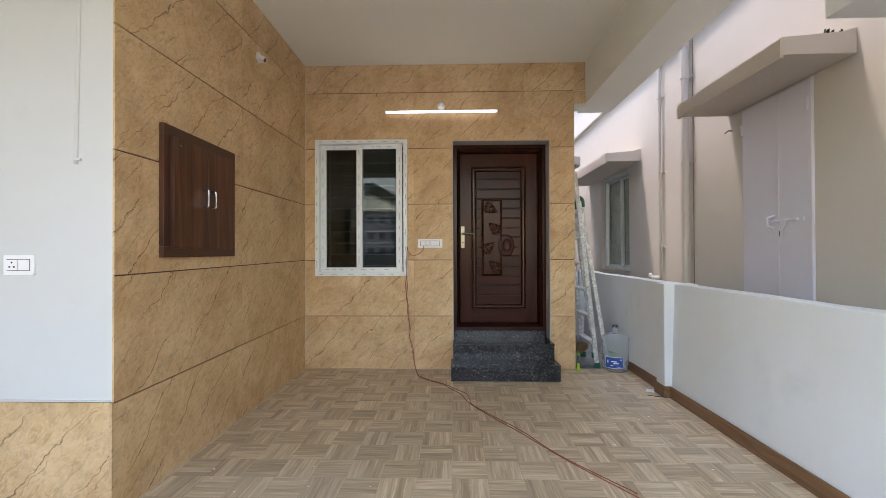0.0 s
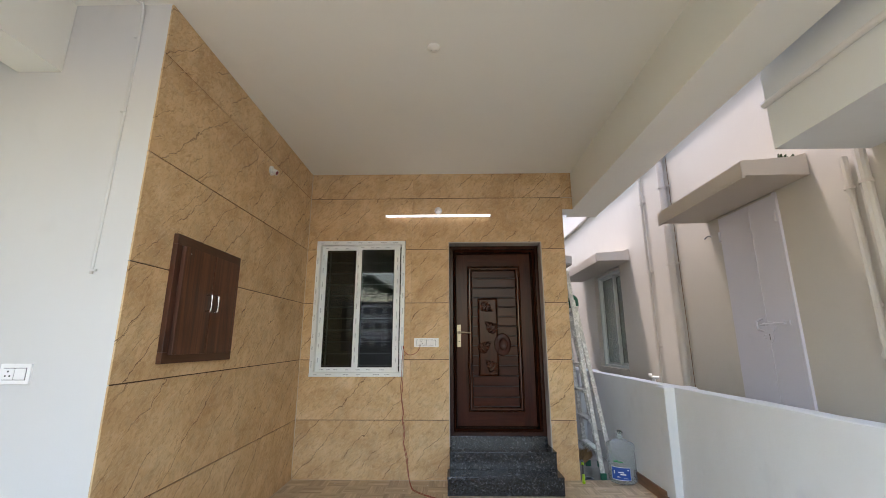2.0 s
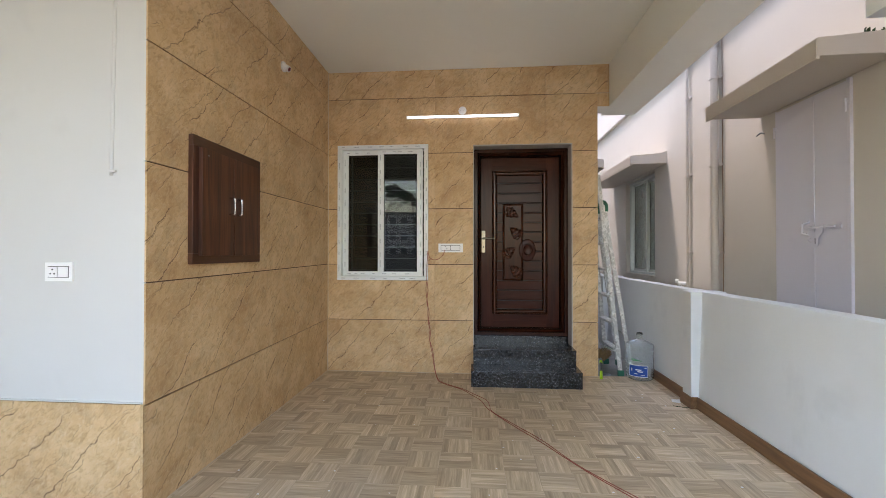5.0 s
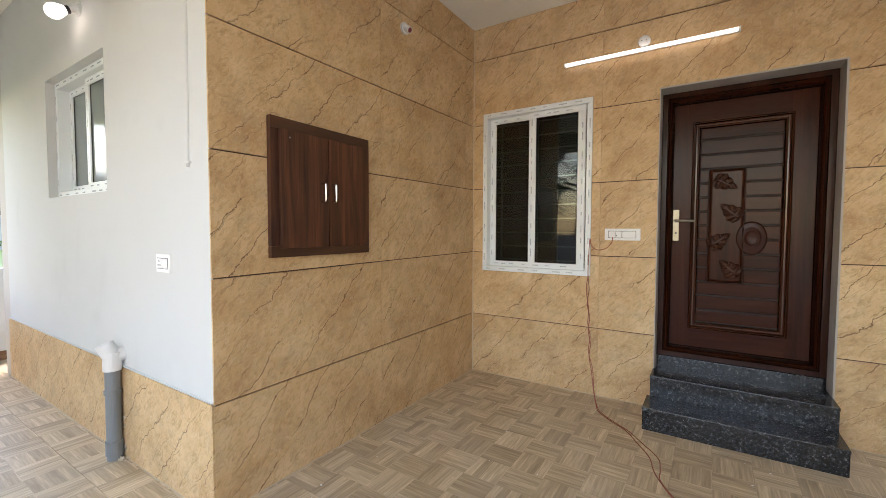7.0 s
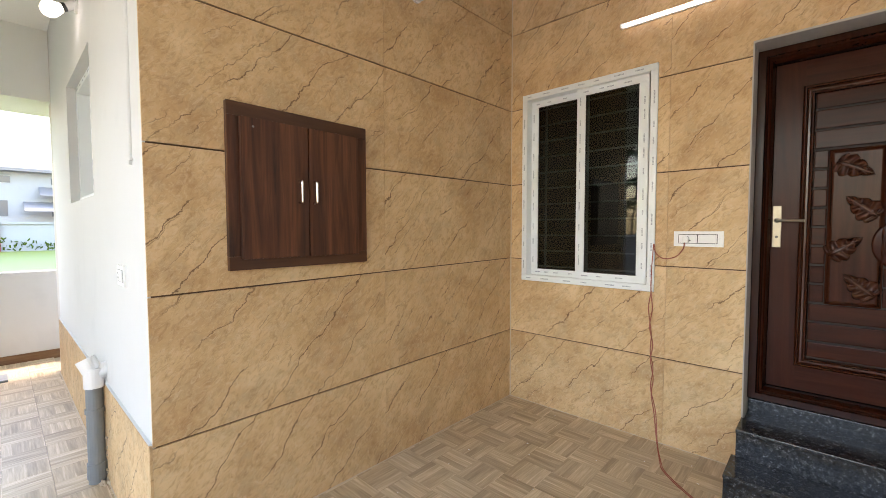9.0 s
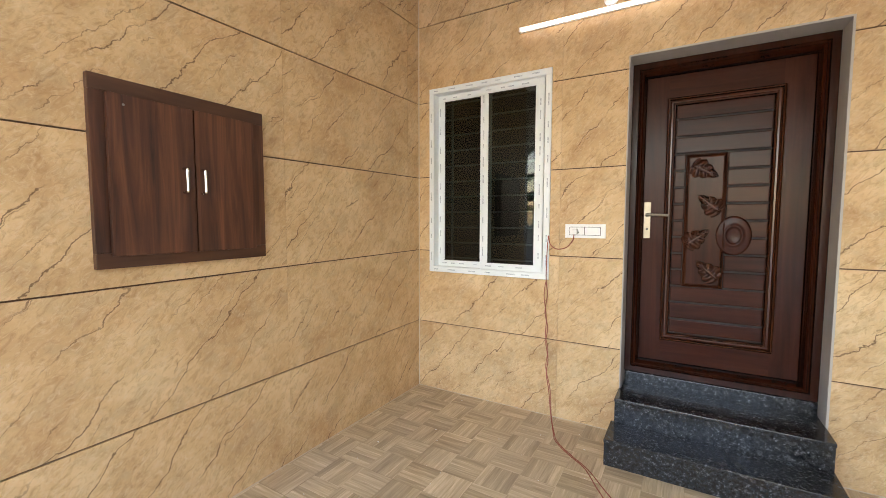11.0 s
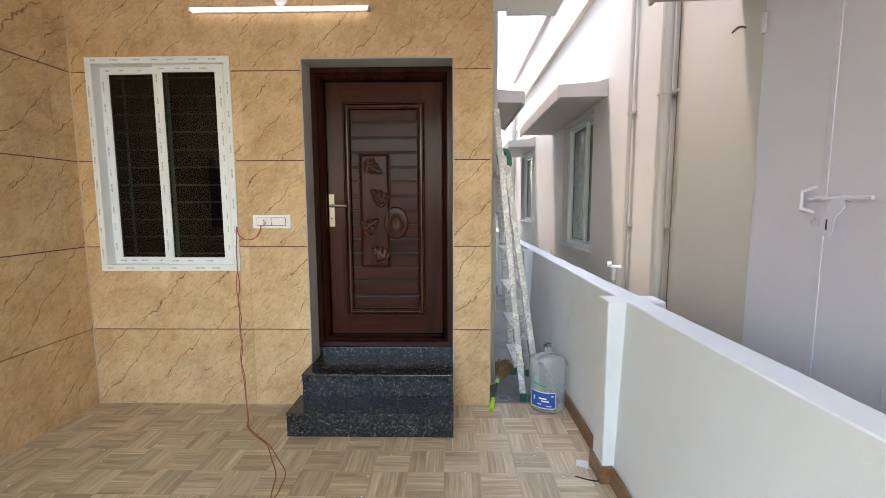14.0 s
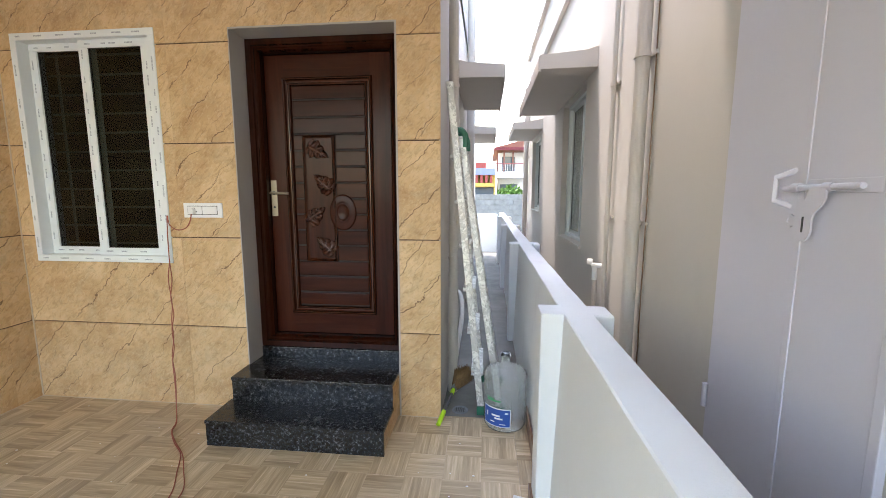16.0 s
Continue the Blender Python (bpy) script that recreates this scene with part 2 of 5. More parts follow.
def leafy(name, a, b):
    m = Nodes(name, 0.5)
    r = m.tree.nodes.new("ShaderNodeNewGeometry").outputs["Random Per Island"]
    n = m.noise(m.place(), 6, 3)
    m.bsdf.inputs["Specular IOR Level"].default_value = 0.12
    return m.done(m.mix(m.math("MULTIPLY_ADD", r, 0.7, m.math("MULTIPLY", n, 0.3)), a, b))


FX, FY, FP = 1.453, 4.166, 0.0
M_TILE, M_FLOOR = stone_tile(), parquet_tile()
M_PALE = plain("pale_cement", (0.60, 0.50, 0.37), 0.8)
M_GROUT = plain("dark_grout", (0.115, 0.062, 0.029), 0.9)
M_FGROUT = plain("floor_grout", (0.46, 0.37, 0.27), 0.9)
M_WHITE = plaster("white_wall_paint", (0.625, 0.63, 0.615), stain=0.12)
M_CEIL = plaster("ceiling_paint", (0.80, 0.80, 0.735), stain=0.04, relief=0.12)
M_FENCE = plaster("boundary_wall_paint", (0.745, 0.770, 0.772), stain=0.2, relief=0.45)
M_PINK = plaster("pale_pink_wall_paint", (0.54, 0.505, 0.452), stain=0.08, relief=0.3)
M_TAUPE = plaster("taupe_ledge_paint", (0.54, 0.48, 0.415), stain=0.12, relief=0.3)
M_REVEAL = plaster("reveal_plaster", (0.46, 0.43, 0.40), stain=0.2)
M_LILAC = plaster("lilac_door_paint", (0.61, 0.595, 0.655), rough=0.4, stain=0.1, relief=0.12, tint=(0.9, 0.88, 0.92))
M_DOOR = wood("dark_polished_teak", (0.025, 0.0052, 0.0022), (0.038, 0.0082, 0.0034), (0.055, 0.0128, 0.0054), 0.22, 2, 0.0, 0.16, 0.05)
M_DOORH = wood("dark_polished_teak_across", (0.025, 0.0052, 0.0022), (0.038, 0.0082, 0.0034), (0.055, 0.0128, 0.0054), 0.22, 0, 0.0, 0.16, 0.05)
M_JAMB = wood("dark_stained_frame_wood", (0.022, 0.0054, 0.0022), (0.031, 0.0078, 0.0031), (0.042, 0.0110, 0.0045), 0.24, 2, 0.0, 0.25, 0.05)
M_MOULD = wood("polished_moulding_wood", (0.036, 0.0085, 0.0032), (0.048, 0.0118, 0.0043), (0.062, 0.016, 0.006), 0.17, 2, 0.0, 0.5, 0.05)
# shade in the door's gaps, put into the colour as near black
M_DOORG = plain("door_groove_shade", (0.009, 0.003, 0.002), 0.6)
M_CARVE = plain("carved_walnut_stain", (0.062, 0.017, 0.007), 0.17, wear=0.5, scale=60)
M_LAM = wood("walnut_laminate", (0.024, 0.0075, 0.0034), (0.082, 0.027, 0.012), (0.185, 0.070, 0.031), 0.40, 2)
M_LAMH = wood("walnut_laminate_frame", (0.042, 0.0155, 0.007), (0.068, 0.026, 0.0115), (0.10, 0.041, 0.019), 0.42, 1)
M_GRAN = granite()
M_UPVC = plain("white_upvc", (0.82, 0.86, 0.86), 0.32, wear=0.14, scale=14)
M_ALU = plain("grey_aluminium_frame", (0.52, 0.56, 0.54), 0.4, wear=0.15)
M_MARK = plain("film_print_grey", (0.40, 0.43, 0.46), 0.6)
M_GLASS = glass("tinted_window_glass", (0.15, 0.205, 0.185), 0.0, 1.42)
M_GLASS2 = rippled_glass("frosted_window_glass", (0.22, 0.25, 0.235), 0.14, 1.4)
M_GLASS3 = glass("grey_window_glass", (0.34, 0.40, 0.385), 0.10, 1.5)
M_GLASS3.node_tree.nodes["Principled BSDF"].inputs["Transmission Weight"].default_value = 0.45
M_GRILLE = plain("grey_grille_paint", (0.46, 0.47, 0.47), 0.5)
# near black: the rooms' lack of light is put into their colour
M_ROOM = plaster("unlit_room_black", (0.03, 0.032, 0.03))
M_BRASS = plain("antique_brass", (0.37, 0.32, 0.24), 0.36, 1.0, wear=0.5)
M_DARK = plain("black_plastic", (0.02, 0.02, 0.02), 0.4)
M_CHROME = plain("satin_chrome", (0.62, 0.62, 0.61), 0.22, 1.0)
M_PLASTIC = plain("white_switch_plastic", (0.86, 0.86, 0.85), 0.3, wear=0.05)
M_LADDER = spattered_metal()
M_GREENCAP = plain("green_plastic", (0.012, 0.13, 0.075), 0.45, wear=0.4)
M_BOTTLE = glass("clear_bottle_plastic", (0.90, 0.92, 0.91), 0.16, 1.25)
M_BOTTLE.node_tree.nodes["Principled BSDF"].inputs["Transmission Weight"].default_value = 0.94
M_BLUE = plain("blue_label_paper", (0.015, 0.09, 0.40), 0.4, wear=0.6, scale=45)
M_LGREEN = plain("green_label_print", (0.05, 0.38, 0.13), 0.4)
M_NEON = plain("lime_green_plastic", (0.42, 0.72, 0.02), 0.35, wear=0.05)
M_DARKSTICK = plain("dark_steel_stick", (0.10, 0.10, 0.10), 0.3, 0.6)
M_STRAW = wood("broom_grass", (0.07, 0.035, 0.012), (0.15, 0.085, 0.03), (0.27, 0.17, 0.07), 0.8, 2)
M_GREYPVC = plain("grey_pvc_pipe", (0.20, 0.22, 0.235), 0.4, wear=0.25)
M_WHITEPVC = plain("white_pvc", (0.74, 0.73, 0.71), 0.35, wear=0.1)
M_PIPEPAINT = plain("taupe_painted_pipe", (0.53, 0.48, 0.43), 0.5)
M_SKIRT = wood("brown_wood_tile_skirting", (0.10, 0.045, 0.018), (0.19, 0.095, 0.042), (0.28, 0.155, 0.075), 0.35, 1)
M_CORD = plain("dusty_red_cord", (0.36, 0.105, 0.065), 0.6, wear=0.4)
M_CONC = concrete("grey_cement_floor", (0.255, 0.25, 0.225))
M_PAVE = concrete("road_dust", (0.30, 0.275, 0.24))
M_TUBE = lamp_glow("lit_tube_lamp", (1.0, 0.98, 0.95), 0.42)
M_BULB = lamp_glow("lit_bulb", (1.0, 0.97, 0.92), 0.8)
M_GRASS = leafy("grass_green", (0.030, 0.060, 0.004), (0.050, 0.085, 0.007))
M_LEAF = leafy("tree_leaves", (0.010, 0.024, 0.006), (0.025, 0.05, 0.012))
M_BARK = wood("tree_bark", (0.05, 0.04, 0.03), (0.10, 0.08, 0.06), (0.17, 0.14, 0.1), 0.9, 2)
M_FARWALL = plaster("far_pale_blue_paint", (0.27, 0.295, 0.305))
M_MAROON = plaster("maroon_paint", (0.24, 0.05, 0.06))
M_ROOF = plain("grey_metal_roof", (0.16, 0.165, 0.17), 0.5)
M_YELLOW = plaster("yellow_paint", (0.42, 0.29, 0.06))
M_RED = plaster("red_paint", (0.24, 0.04, 0.03))
M_REDROOF = plain("red_clay_tiles", (0.17, 0.06, 0.04), 0.8)
M_BLOCK = concrete("grey_blockwork", (0.22, 0.225, 0.205))
M_SIGN = plaster("slate_blue_paint", (0.16, 0.19, 0.27))
M_SHRUB = leafy("shrub_green", (0.035, 0.085, 0.012), (0.08, 0.15, 0.025))
M_FARGLASS = plain("dark_far_window", (0.05, 0.07, 0.09), 0.15)


# ---- mesh helpers ----
def world_of(ob):
    m = ob.matrix_basis.copy()
    if ob.parent:
        m = world_of(ob.parent) @ ob.matrix_parent_inverse @ m
    return m


def mesh_of(name, bm, material, smooth=False):
    data = bpy.data.meshes.new(name)
    bmesh.ops.recalc_face_normals(bm, faces=bm.faces)
    bm.to_mesh(data)
    bm.free()
    data.materials.append(material)
    if smooth:
        for f in data.polygons:
            f.use_smooth = True
    return data


def part(name, bm, material, parent, label="", smooth=False):
    ob = new(name, mesh_of(name, bm, material, smooth))
    ob.parent = parent
    ob.matrix_parent_inverse = world_of(parent).inverted()
    return tagged(ob, label)


def thing(name, base, label, category, group=""):
    ob = new(name)
    ob.empty_display_size = 0.1
    ob.matrix_basis = Matrix.Translation(base)
    return tagged(ob, label, category, group)


def solid(name, bm, material, label, category="", kind="structure", smooth=False, group=""):
    return tagged(new(name, mesh_of(name, bm, material, smooth)), label, category, group, kind)


def box(bm, x0, x1, y0, y1, z0, z1):
    r = bmesh.ops.create_cube(bm, size=1.0)
    for v in r["verts"]:
        v.co = Vector((x0 + (v.co.x + 0.5) * (x1 - x0), y0 + (v.co.y + 0.5) * (y1 - y0), z0 + (v.co.z + 0.5) * (z1 - z0)))
    return r["verts"]


def boxes(*rows):
    bm = bmesh.new()
    for r in rows:
        box(bm, *r)
    return bm


def rbox(x0, x1, y0, y1, z0, z1, r=0.004, seg=2):
    bm = boxes((x0, x1, y0, y1, z0, z1))
    bmesh.ops.bevel(bm, geom=bm.edges[:], offset=r, segments=seg, affect="EDGES", profile=0.6)
    return bm


def rod(bm, a, b, r, r2=None, seg=12):
    a, b = Vector(a), Vector(b)
    m = Matrix.Translation((a + b) / 2) @ (b - a).to_track_quat("Z", "Y").to_matrix().to_4x4()
    bmesh.ops.create_cone(bm, cap_ends=True, segments=seg, radius1=r, radius2=r if r2 is None else r2, depth=(b - a).length, matrix=m)
    return bm


def rods(*rows, seg=12):
    bm = bmesh.new()
    for a, b, r in rows:
        rod(bm, a, b, r, seg=seg)
    return bm


def lathe(profile, base, seg=28, m=None):
    """Turn (radius, height) pairs round the upright line through base."""
    bm = bmesh.new()
    rings = []
    for r, h in profile:
        rings.append([bm.verts.new(Vector((r * math.cos(2 * math.pi * k / seg), r * math.sin(2 * math.pi * k / seg), h))) for k in range(seg)])
    for a, b in zip(rings, rings[1:]):
        for k in range(seg):
            bm.faces.new((a[k], a[(k + 1) % seg], b[(k + 1) % seg], b[k]))
    bm.faces.new(rings[0][::-1])
    bm.faces.new(rings[-1])
    bmesh.ops.transform(bm, matrix=Matrix.Translation(base) @ (m or Matrix()), verts=bm.verts)
    return bm


def sweep(points, r, seg=8):
    """A round tube along a smooth line through points."""
    pts = [Vector(p) for p in points]
    fine = []
    for i in range(len(pts) - 1):
        p0, p1, p2, p3 = pts[max(i - 1, 0)], pts[i], pts[i + 1], pts[min(i + 2, len(pts) - 1)]
        for k in range(6):
            t = k / 6
            fine.append(0.5 * (2 * p1 + (p2 - p0) * t + (2 * p0 - 5 * p1 + 4 * p2 - p3) * t * t + (3 * p1 - p0 - 3 * p2 + p3) * t ** 3))
    fine.append(pts[-1])
    bm = bmesh.new()
    rings = []
    side = Vector((0.31, 0.52, 0.79))
    for i, p in enumerate(fine):
        way = (fine[min(i + 1, len(fine) - 1)] - fine[max(i - 1, 0)]).normalized()
        a = way.cross(side)
        if a.length < 0.1:
            a = way.cross(Vector((1, 0, 0)))
        a.normalize()
        b = way.cross(a)
        rings.append([bm.verts.new(p + r * (math.cos(2 * math.pi * k / seg) * a + math.sin(2 * math.pi * k / seg) * b)) for k in range(seg)])
    for u, w in zip(rings, rings[1:]):
        for k in range(seg):
            bm.faces.new((u[k], u[(k + 1) % seg], w[(k + 1) % seg], w[k]))
    bm.faces.new(rings[0][::-1])
    bm.faces.new(rings[-1])
    return bm


def prism(outline, y0, y1):
    """An outline in x and z, from y0 to y1."""
    bm = bmesh.new()
    a = [bm.verts.new((x, y0, z)) for x, z in outline]
    b = [bm.verts.new((x, y1, z)) for x, z in outline]
    bm.faces.new(a)
    bm.faces.new(b[::-1])
    for k in range(len(a)):
        j = (k + 1) % len(a)
        bm.faces.new((a[k], b[k], b[j], a[j]))
    return bm


def holed(x0, x1, z0, z1, holes):
    """Rectangles that fill x0..x1, z0..z1 but for the holes (x0, x1, z0, z1)."""
    xs = sorted({x0, x1, *[min(max(v, x0), x1) for h in holes for v in h[:2]]})
    zs = sorted({z0, z1, *[min(max(v, z0), z1) for h in holes for v in h[2:]]})
    out = []
    for zi, zj in zip(zs, zs[1:]):
        run = None
        for xi, xj in zip(xs, xs[1:]):
            cx, cz = (xi + xj) / 2, (zi + zj) / 2
            free = not any(h[0] < cx < h[1] and h[2] < cz < h[3] for h in holes)
            if free and run:
                run[1] = xj
            elif free:
                run = [xi, xj, zi, zj]
                out.append(run)
            else:
                run = None
    return [tuple(r) for r in out]


# ---- large structure ----
F, L, C, R, N = 4.556, -1.566, 1.992, 1.380, 2.515
CEIL, BEAM = 3.33, 2.878
WIN = (-1.46, -0.437, 1.006, 2.511)
DOOR = (0.057, 1.115, 0.0, 2.49)
WIN2 = (-3.88, -2.76, 1.63, 2.51)
HOUSE_L, HOUSE_B = -5.12, 12.2

ground = solid("ground", boxes((-140, 140, -140, 140, -0.6, -0.14)), M_PAVE, "dusty bare earth round the houses", "ground")
lawn = solid("lawn_ground", boxes((-42, -6.4, -30, 60, -0.14, -0.10)), M_GRASS, "bright green mown grass field", "lawn")
slab = solid("floor", boxes((-5.93, 1.95, -2.8, C + 0.1, -0.14, -0.012), (L - 0.1, 1.95, C + 0.1, 4.585, -0.14, -0.012)), M_FGROUT, "portico floor of parquet-print tiles", "floor")
lane = solid("pavement_lane", boxes((R - 0.05, 2.0, 4.588, 12.7, -0.14, -0.018)), M_CONC, "grey cement floor of a narrow side lane", "pavement")
gap_ground = solid("pavement_gap", boxes((2.0, N + 0.05, -3, 12.7, -0.14, -0.05)), M_CONC, "grey cement strip beside the neighbouring house", "pavement")

bm = bmesh.new()
for x0, x1, z0, z1 in holed(L - 0.22, R - 0.01, 0, CEIL, [WIN, DOOR]):
    box(bm, x0, x1, F + 0.010, F + 0.30, z0, z1)
wall_front = solid("wall_front", bm, M_GROUT, "front wall clad in honey marble-look tiles", "wall")
wall_left = solid("wall_left", boxes((L - 0.22, L - 0.010, C + 0.012, F + 0.010, 0, CEIL)), M_GROUT, "side wall clad in honey marble-look tiles", "wall")
bm = bmesh.new()
for x0, x1, z0, z1 in holed(HOUSE_L, L - 0.22, 0, CEIL, [WIN2]):
    box(bm, x0, x1, C, C + 0.22, z0, z1)
box(bm, L - 0.22, L - 0.0095, C, C + 0.0118, 0, CEIL)
wall_white = solid("wall_white", bm, M_WHITE, "white painted wall with faint stains", "wall")
wall_lane = solid("wall_lane", boxes((R - 0.2, R, F + 0.30, HOUSE_B, -0.1, 5.0), (R - 0.0099, R, F + 0.013, F + 0.30, 0, CEIL), (HOUSE_L, R - 0.2, HOUSE_B - 0.2, HOUSE_B, -0.1, 5.0), (HOUSE_L - 0.2, HOUSE_L, C, HOUSE_B, -0.1, CEIL)), M_PINK, "pale painted outer walls of the house", "wall")
# near-black walls and floor keep the rooms dark behind the glass
room = solid("wall_room", boxes((L - 0.1, R - 0.2, 7.6, 7.7, 0, CEIL), (L - 0.2, L - 0.1, F + 0.23, 7.7, 0, CEIL), (HOUSE_L, L - 0.22, 5.0, 5.1, 0, CEIL)), M_ROOM, "inner walls of the rooms, coloured near black as if unlit", "wall")
room_floor = solid("floor_room", boxes((HOUSE_L, R - 0.2, F + 0.23, HOUSE_B - 0.2, 0.3, 0.38), (HOUSE_L, L - 0.22, C + 0.22, F + 0.23, 0.3, 0.38)), M_ROOM, "inner floor of the rooms, coloured near black as if unlit", "floor")
ceiling = solid("ceiling", boxes((-5.92, 1.87, -0.4, F + 0.3, CEIL, CEIL + 0.13), (-5.45, R, F + 0.3, HOUSE_B, CEIL, CEIL + 0.13)), M_CEIL, "smooth off-white painted portico ceiling", "ceiling")
bm = boxes((1.503, 1.87, -0.4, 4.862, BEAM, CEIL), (-2.407, -2.15, -0.4, C - 0.002, BEAM, CEIL), (-5.92, -5.16, -0.4, 6.4, 2.66, CEIL), (-2.15, 1.503, -0.4, -0.18, 3.0, CEIL))
beams = solid("trim_beams", bm, M_CEIL, "off-white painted roof beams", "beam")
box_top = boxes((R, 1.502, F + 0.0125, F + 0.23, BEAM, CEIL))
beam_end = solid("wall_beam_end", box_top, M_CEIL, "short tiled wall end under the roof beam", "wall")
parapet = solid("wall_parapet", boxes((1.75, 1.87, -0.4, 4.862, CEIL + 0.13, 4.5)), M_PINK, "painted roof parapet", "wall")

# left parapet wall of the portico
side_wall = solid("wall_side", boxes((-6.05, -5.93, -2.8, 6.5, -0.14, 0.975)), M_WHITE, "low white boundary wall beside a field", "wall")
side_skirt = solid("baseboard_side", rbox(-5.932, -5.92, -2.8, 4.0, -0.01, 0.09, 0.002), M_SKIRT, "brown wood-look tile skirting", "skirting")

# added out of view: blocks front light so the side bay stays darker
wall_light_block = solid("wall_light_block", boxes((-5.92, -2.41, -0.52, -0.40, -0.14, CEIL)), M_WHITE, "plain unseen white wall added to hold light out of the side bay", "wall")

# right boundary wall with its piers
bm = boxes((1.945, 2.06, -2.8, 12.6, -0.14, 0.985))
bmesh.ops.subdivide_edges(bm, edges=[e for e in bm.edges if e.calc_length() > 5], cuts=90, use_grid_fill=True)
for v in bm.verts:
    if v.co.z > 0.9:
        v.co.x = 1.985 if v.co.x < 2.0 else 2.107
        v.co.x += 0.006 * noise.noise(Vector((v.co.x * 9, v.co.y * 5.0, 0)))
        v.co.z += 0.007 * noise.noise(Vector((v.co.x * 7, v.co.y * 4.1, 3)))
bmesh.ops.bevel(bm, geom=[e for e in bm.edges if min(v.co.z for v in e.verts) > 0.9 and abs(e.verts[0].co.x - e.verts[1].co.x) < 0.03], offset=0.005, segments=1, affect="EDGES")
boundary = solid("wall_boundary", bm, M_FENCE, "chest-high white plastered boundary wall", "wall")
for n, y in enumerate((1.35, 3.765, 6.18, 8.55, 10.9)):
    bm = rbox(1.893, 2.0, y - 0.075, y + 0.075, -0.02, 0.985, 0.010)
    solid("wall_pier", bm, M_FENCE, "slim white pier of the boundary wall", "wall")
    bm = rbox(2.05, 2.19, y - 0.075, y + 0.075, -0.1, 0.985, 0.020, 3)
    solid("wall_pier", bm, M_FENCE, "slim white pier of the boundary wall", "wall")
lane_end = solid("wall_lane_end", boxes((R, 1.945, 12.6, 12.75, -0.14, 0.95)), M_FENCE, "white wall across the end of the lane", "wall")

# ---- neighbouring house ----
NDOOR = (2.905, 3.592, -0.05, 2.455)
NWIN = (5.865, 6.95, 1.0, 2.43)
NWIN2 = (8.95, 10.1, 1.18, 2.42)
bm = bmesh.new()
for y0, y1, z0, z1 in holed(-3.0, 11.1, -0.14, 4.15, [NWIN, NWIN2]):
    box(bm, N, N + 0.2, y0, y1, z0, z1)
wall_neighbour = solid("wall_neighbour", bm, M_PINK, "tall pale pink rendered wall of the house next door", "wall")
solid("wall_neighbour_end", boxes((N + 0.2, 9.0, 10.9, 11.1, -0.14, 4.15)), M_PINK, "pale pink end wall of the house next door", "wall")
solid("wall_neighbour_front", boxes((N + 0.2, 9.0, -3.0, -2.8, -0.14, 4.15)), M_PINK, "pale pink front wall of the house next door", "wall")
solid("ceiling_neighbour", boxes((N + 0.2, 9.0, -2.8, 10.9, 3.9, 4.0)), M_CONC, "flat roof slab of the house next door", "roof")
solid("trim_neighbour_band", rbox(N - 0.05, N + 0.001, 2.3, 11.1, 3.50, 3.57, 0.01), M_PINK, "thin string course on the house next door", "moulding")
solid("trim_neighbour_coping", boxes((N - 0.06, N + 0.24, 2.3, 11.1, 4.15, 4.21)), M_TAUPE, "flat coping on the house next door", "coping")
solid("wall_balcony", boxes((1.965, N, -3.0, 2.19, 2.45, 3.9)), M_FENCE, "white rendered balcony jutting from the house next door", "balcony")
solid("trim_balcony_pipe", rods(((1.95, -3.0, 2.73), (1.95, 2.19, 2.73), 0.018)), M_WHITEPVC, "slim white pipe along the balcony face", "pipe")


def canopy(x_wall, x_tip, y0, y1, z, label, group, mat=None):
    """A sloping concrete sunshade."""
    c = thing("window_canopy", (x_wall, (y0 + y1) / 2, z), label, "sunshade", group)
    way = 1 if x_tip > x_wall else -1
    out = [(x_wall, z), (x_tip - 0.022 * way, z), (x_tip - 0.022 * way, z - 0.010), (x_tip, z - 0.010), (x_tip, z + 0.098), (x_tip - 0.012 * way, z + 0.106), (x_wall + (x_tip - x_wall) * 0.2, z + 0.128), (x_wall, z + 0.16)]
    bm = prism(out, y0, y1)
    bmesh.ops.bevel(bm, geom=bm.edges[:], offset=0.004, segments=2, affect="EDGES")
    part("slab", bm, mat or M_TAUPE, c)
    part("drip_edge", rbox(min(x_tip, x_tip - 0.02 * way), max(x_tip, x_tip - 0.02 * way), y0 + 0.004, y1 - 0.004, z - 0.022, z - 0.008, 0.003), mat or M_TAUPE, c)
    return c


canopy(N, 2.06, 2.60, 3.77, 2.465, "taupe concrete sunshade over a lilac door", "sunshades next door")
canopy(N, 2.06, 5.50, 7.55, 2.455, "taupe concrete sunshade over a sliding window", "sunshades next door")
canopy(N, 2.06, 8.75, 10.3, 2.47, "taupe concrete sunshade further down the lane", "sunshades next door")
canopy(R, 1.81, 5.75, 7.2, 2.47, "pale concrete sunshade on the lane wall", "sunshades of the house")
canopy(R, 1.81, 9.2, 10.6, 2.47, "pale concrete sunshade on the lane wall", "sunshades of the house")


# ---- windows ----
def bar_frame(bm, a0, a1, z0, z1, d0, d1, w, flat):
    """Four mitre-like bars round a rectangle; flat maps (along, depth, z) boxes."""
    for b in ((a0, a1, z0, z0 + w), (a0, a1, z1 - w, z1), (a0, a0 + w, z0 + w, z1 - w), (a1 - w, a1, z0 + w, z1 - w)):
        flat(bm, b[0], b[1], d0, d1, b[2], b[3])


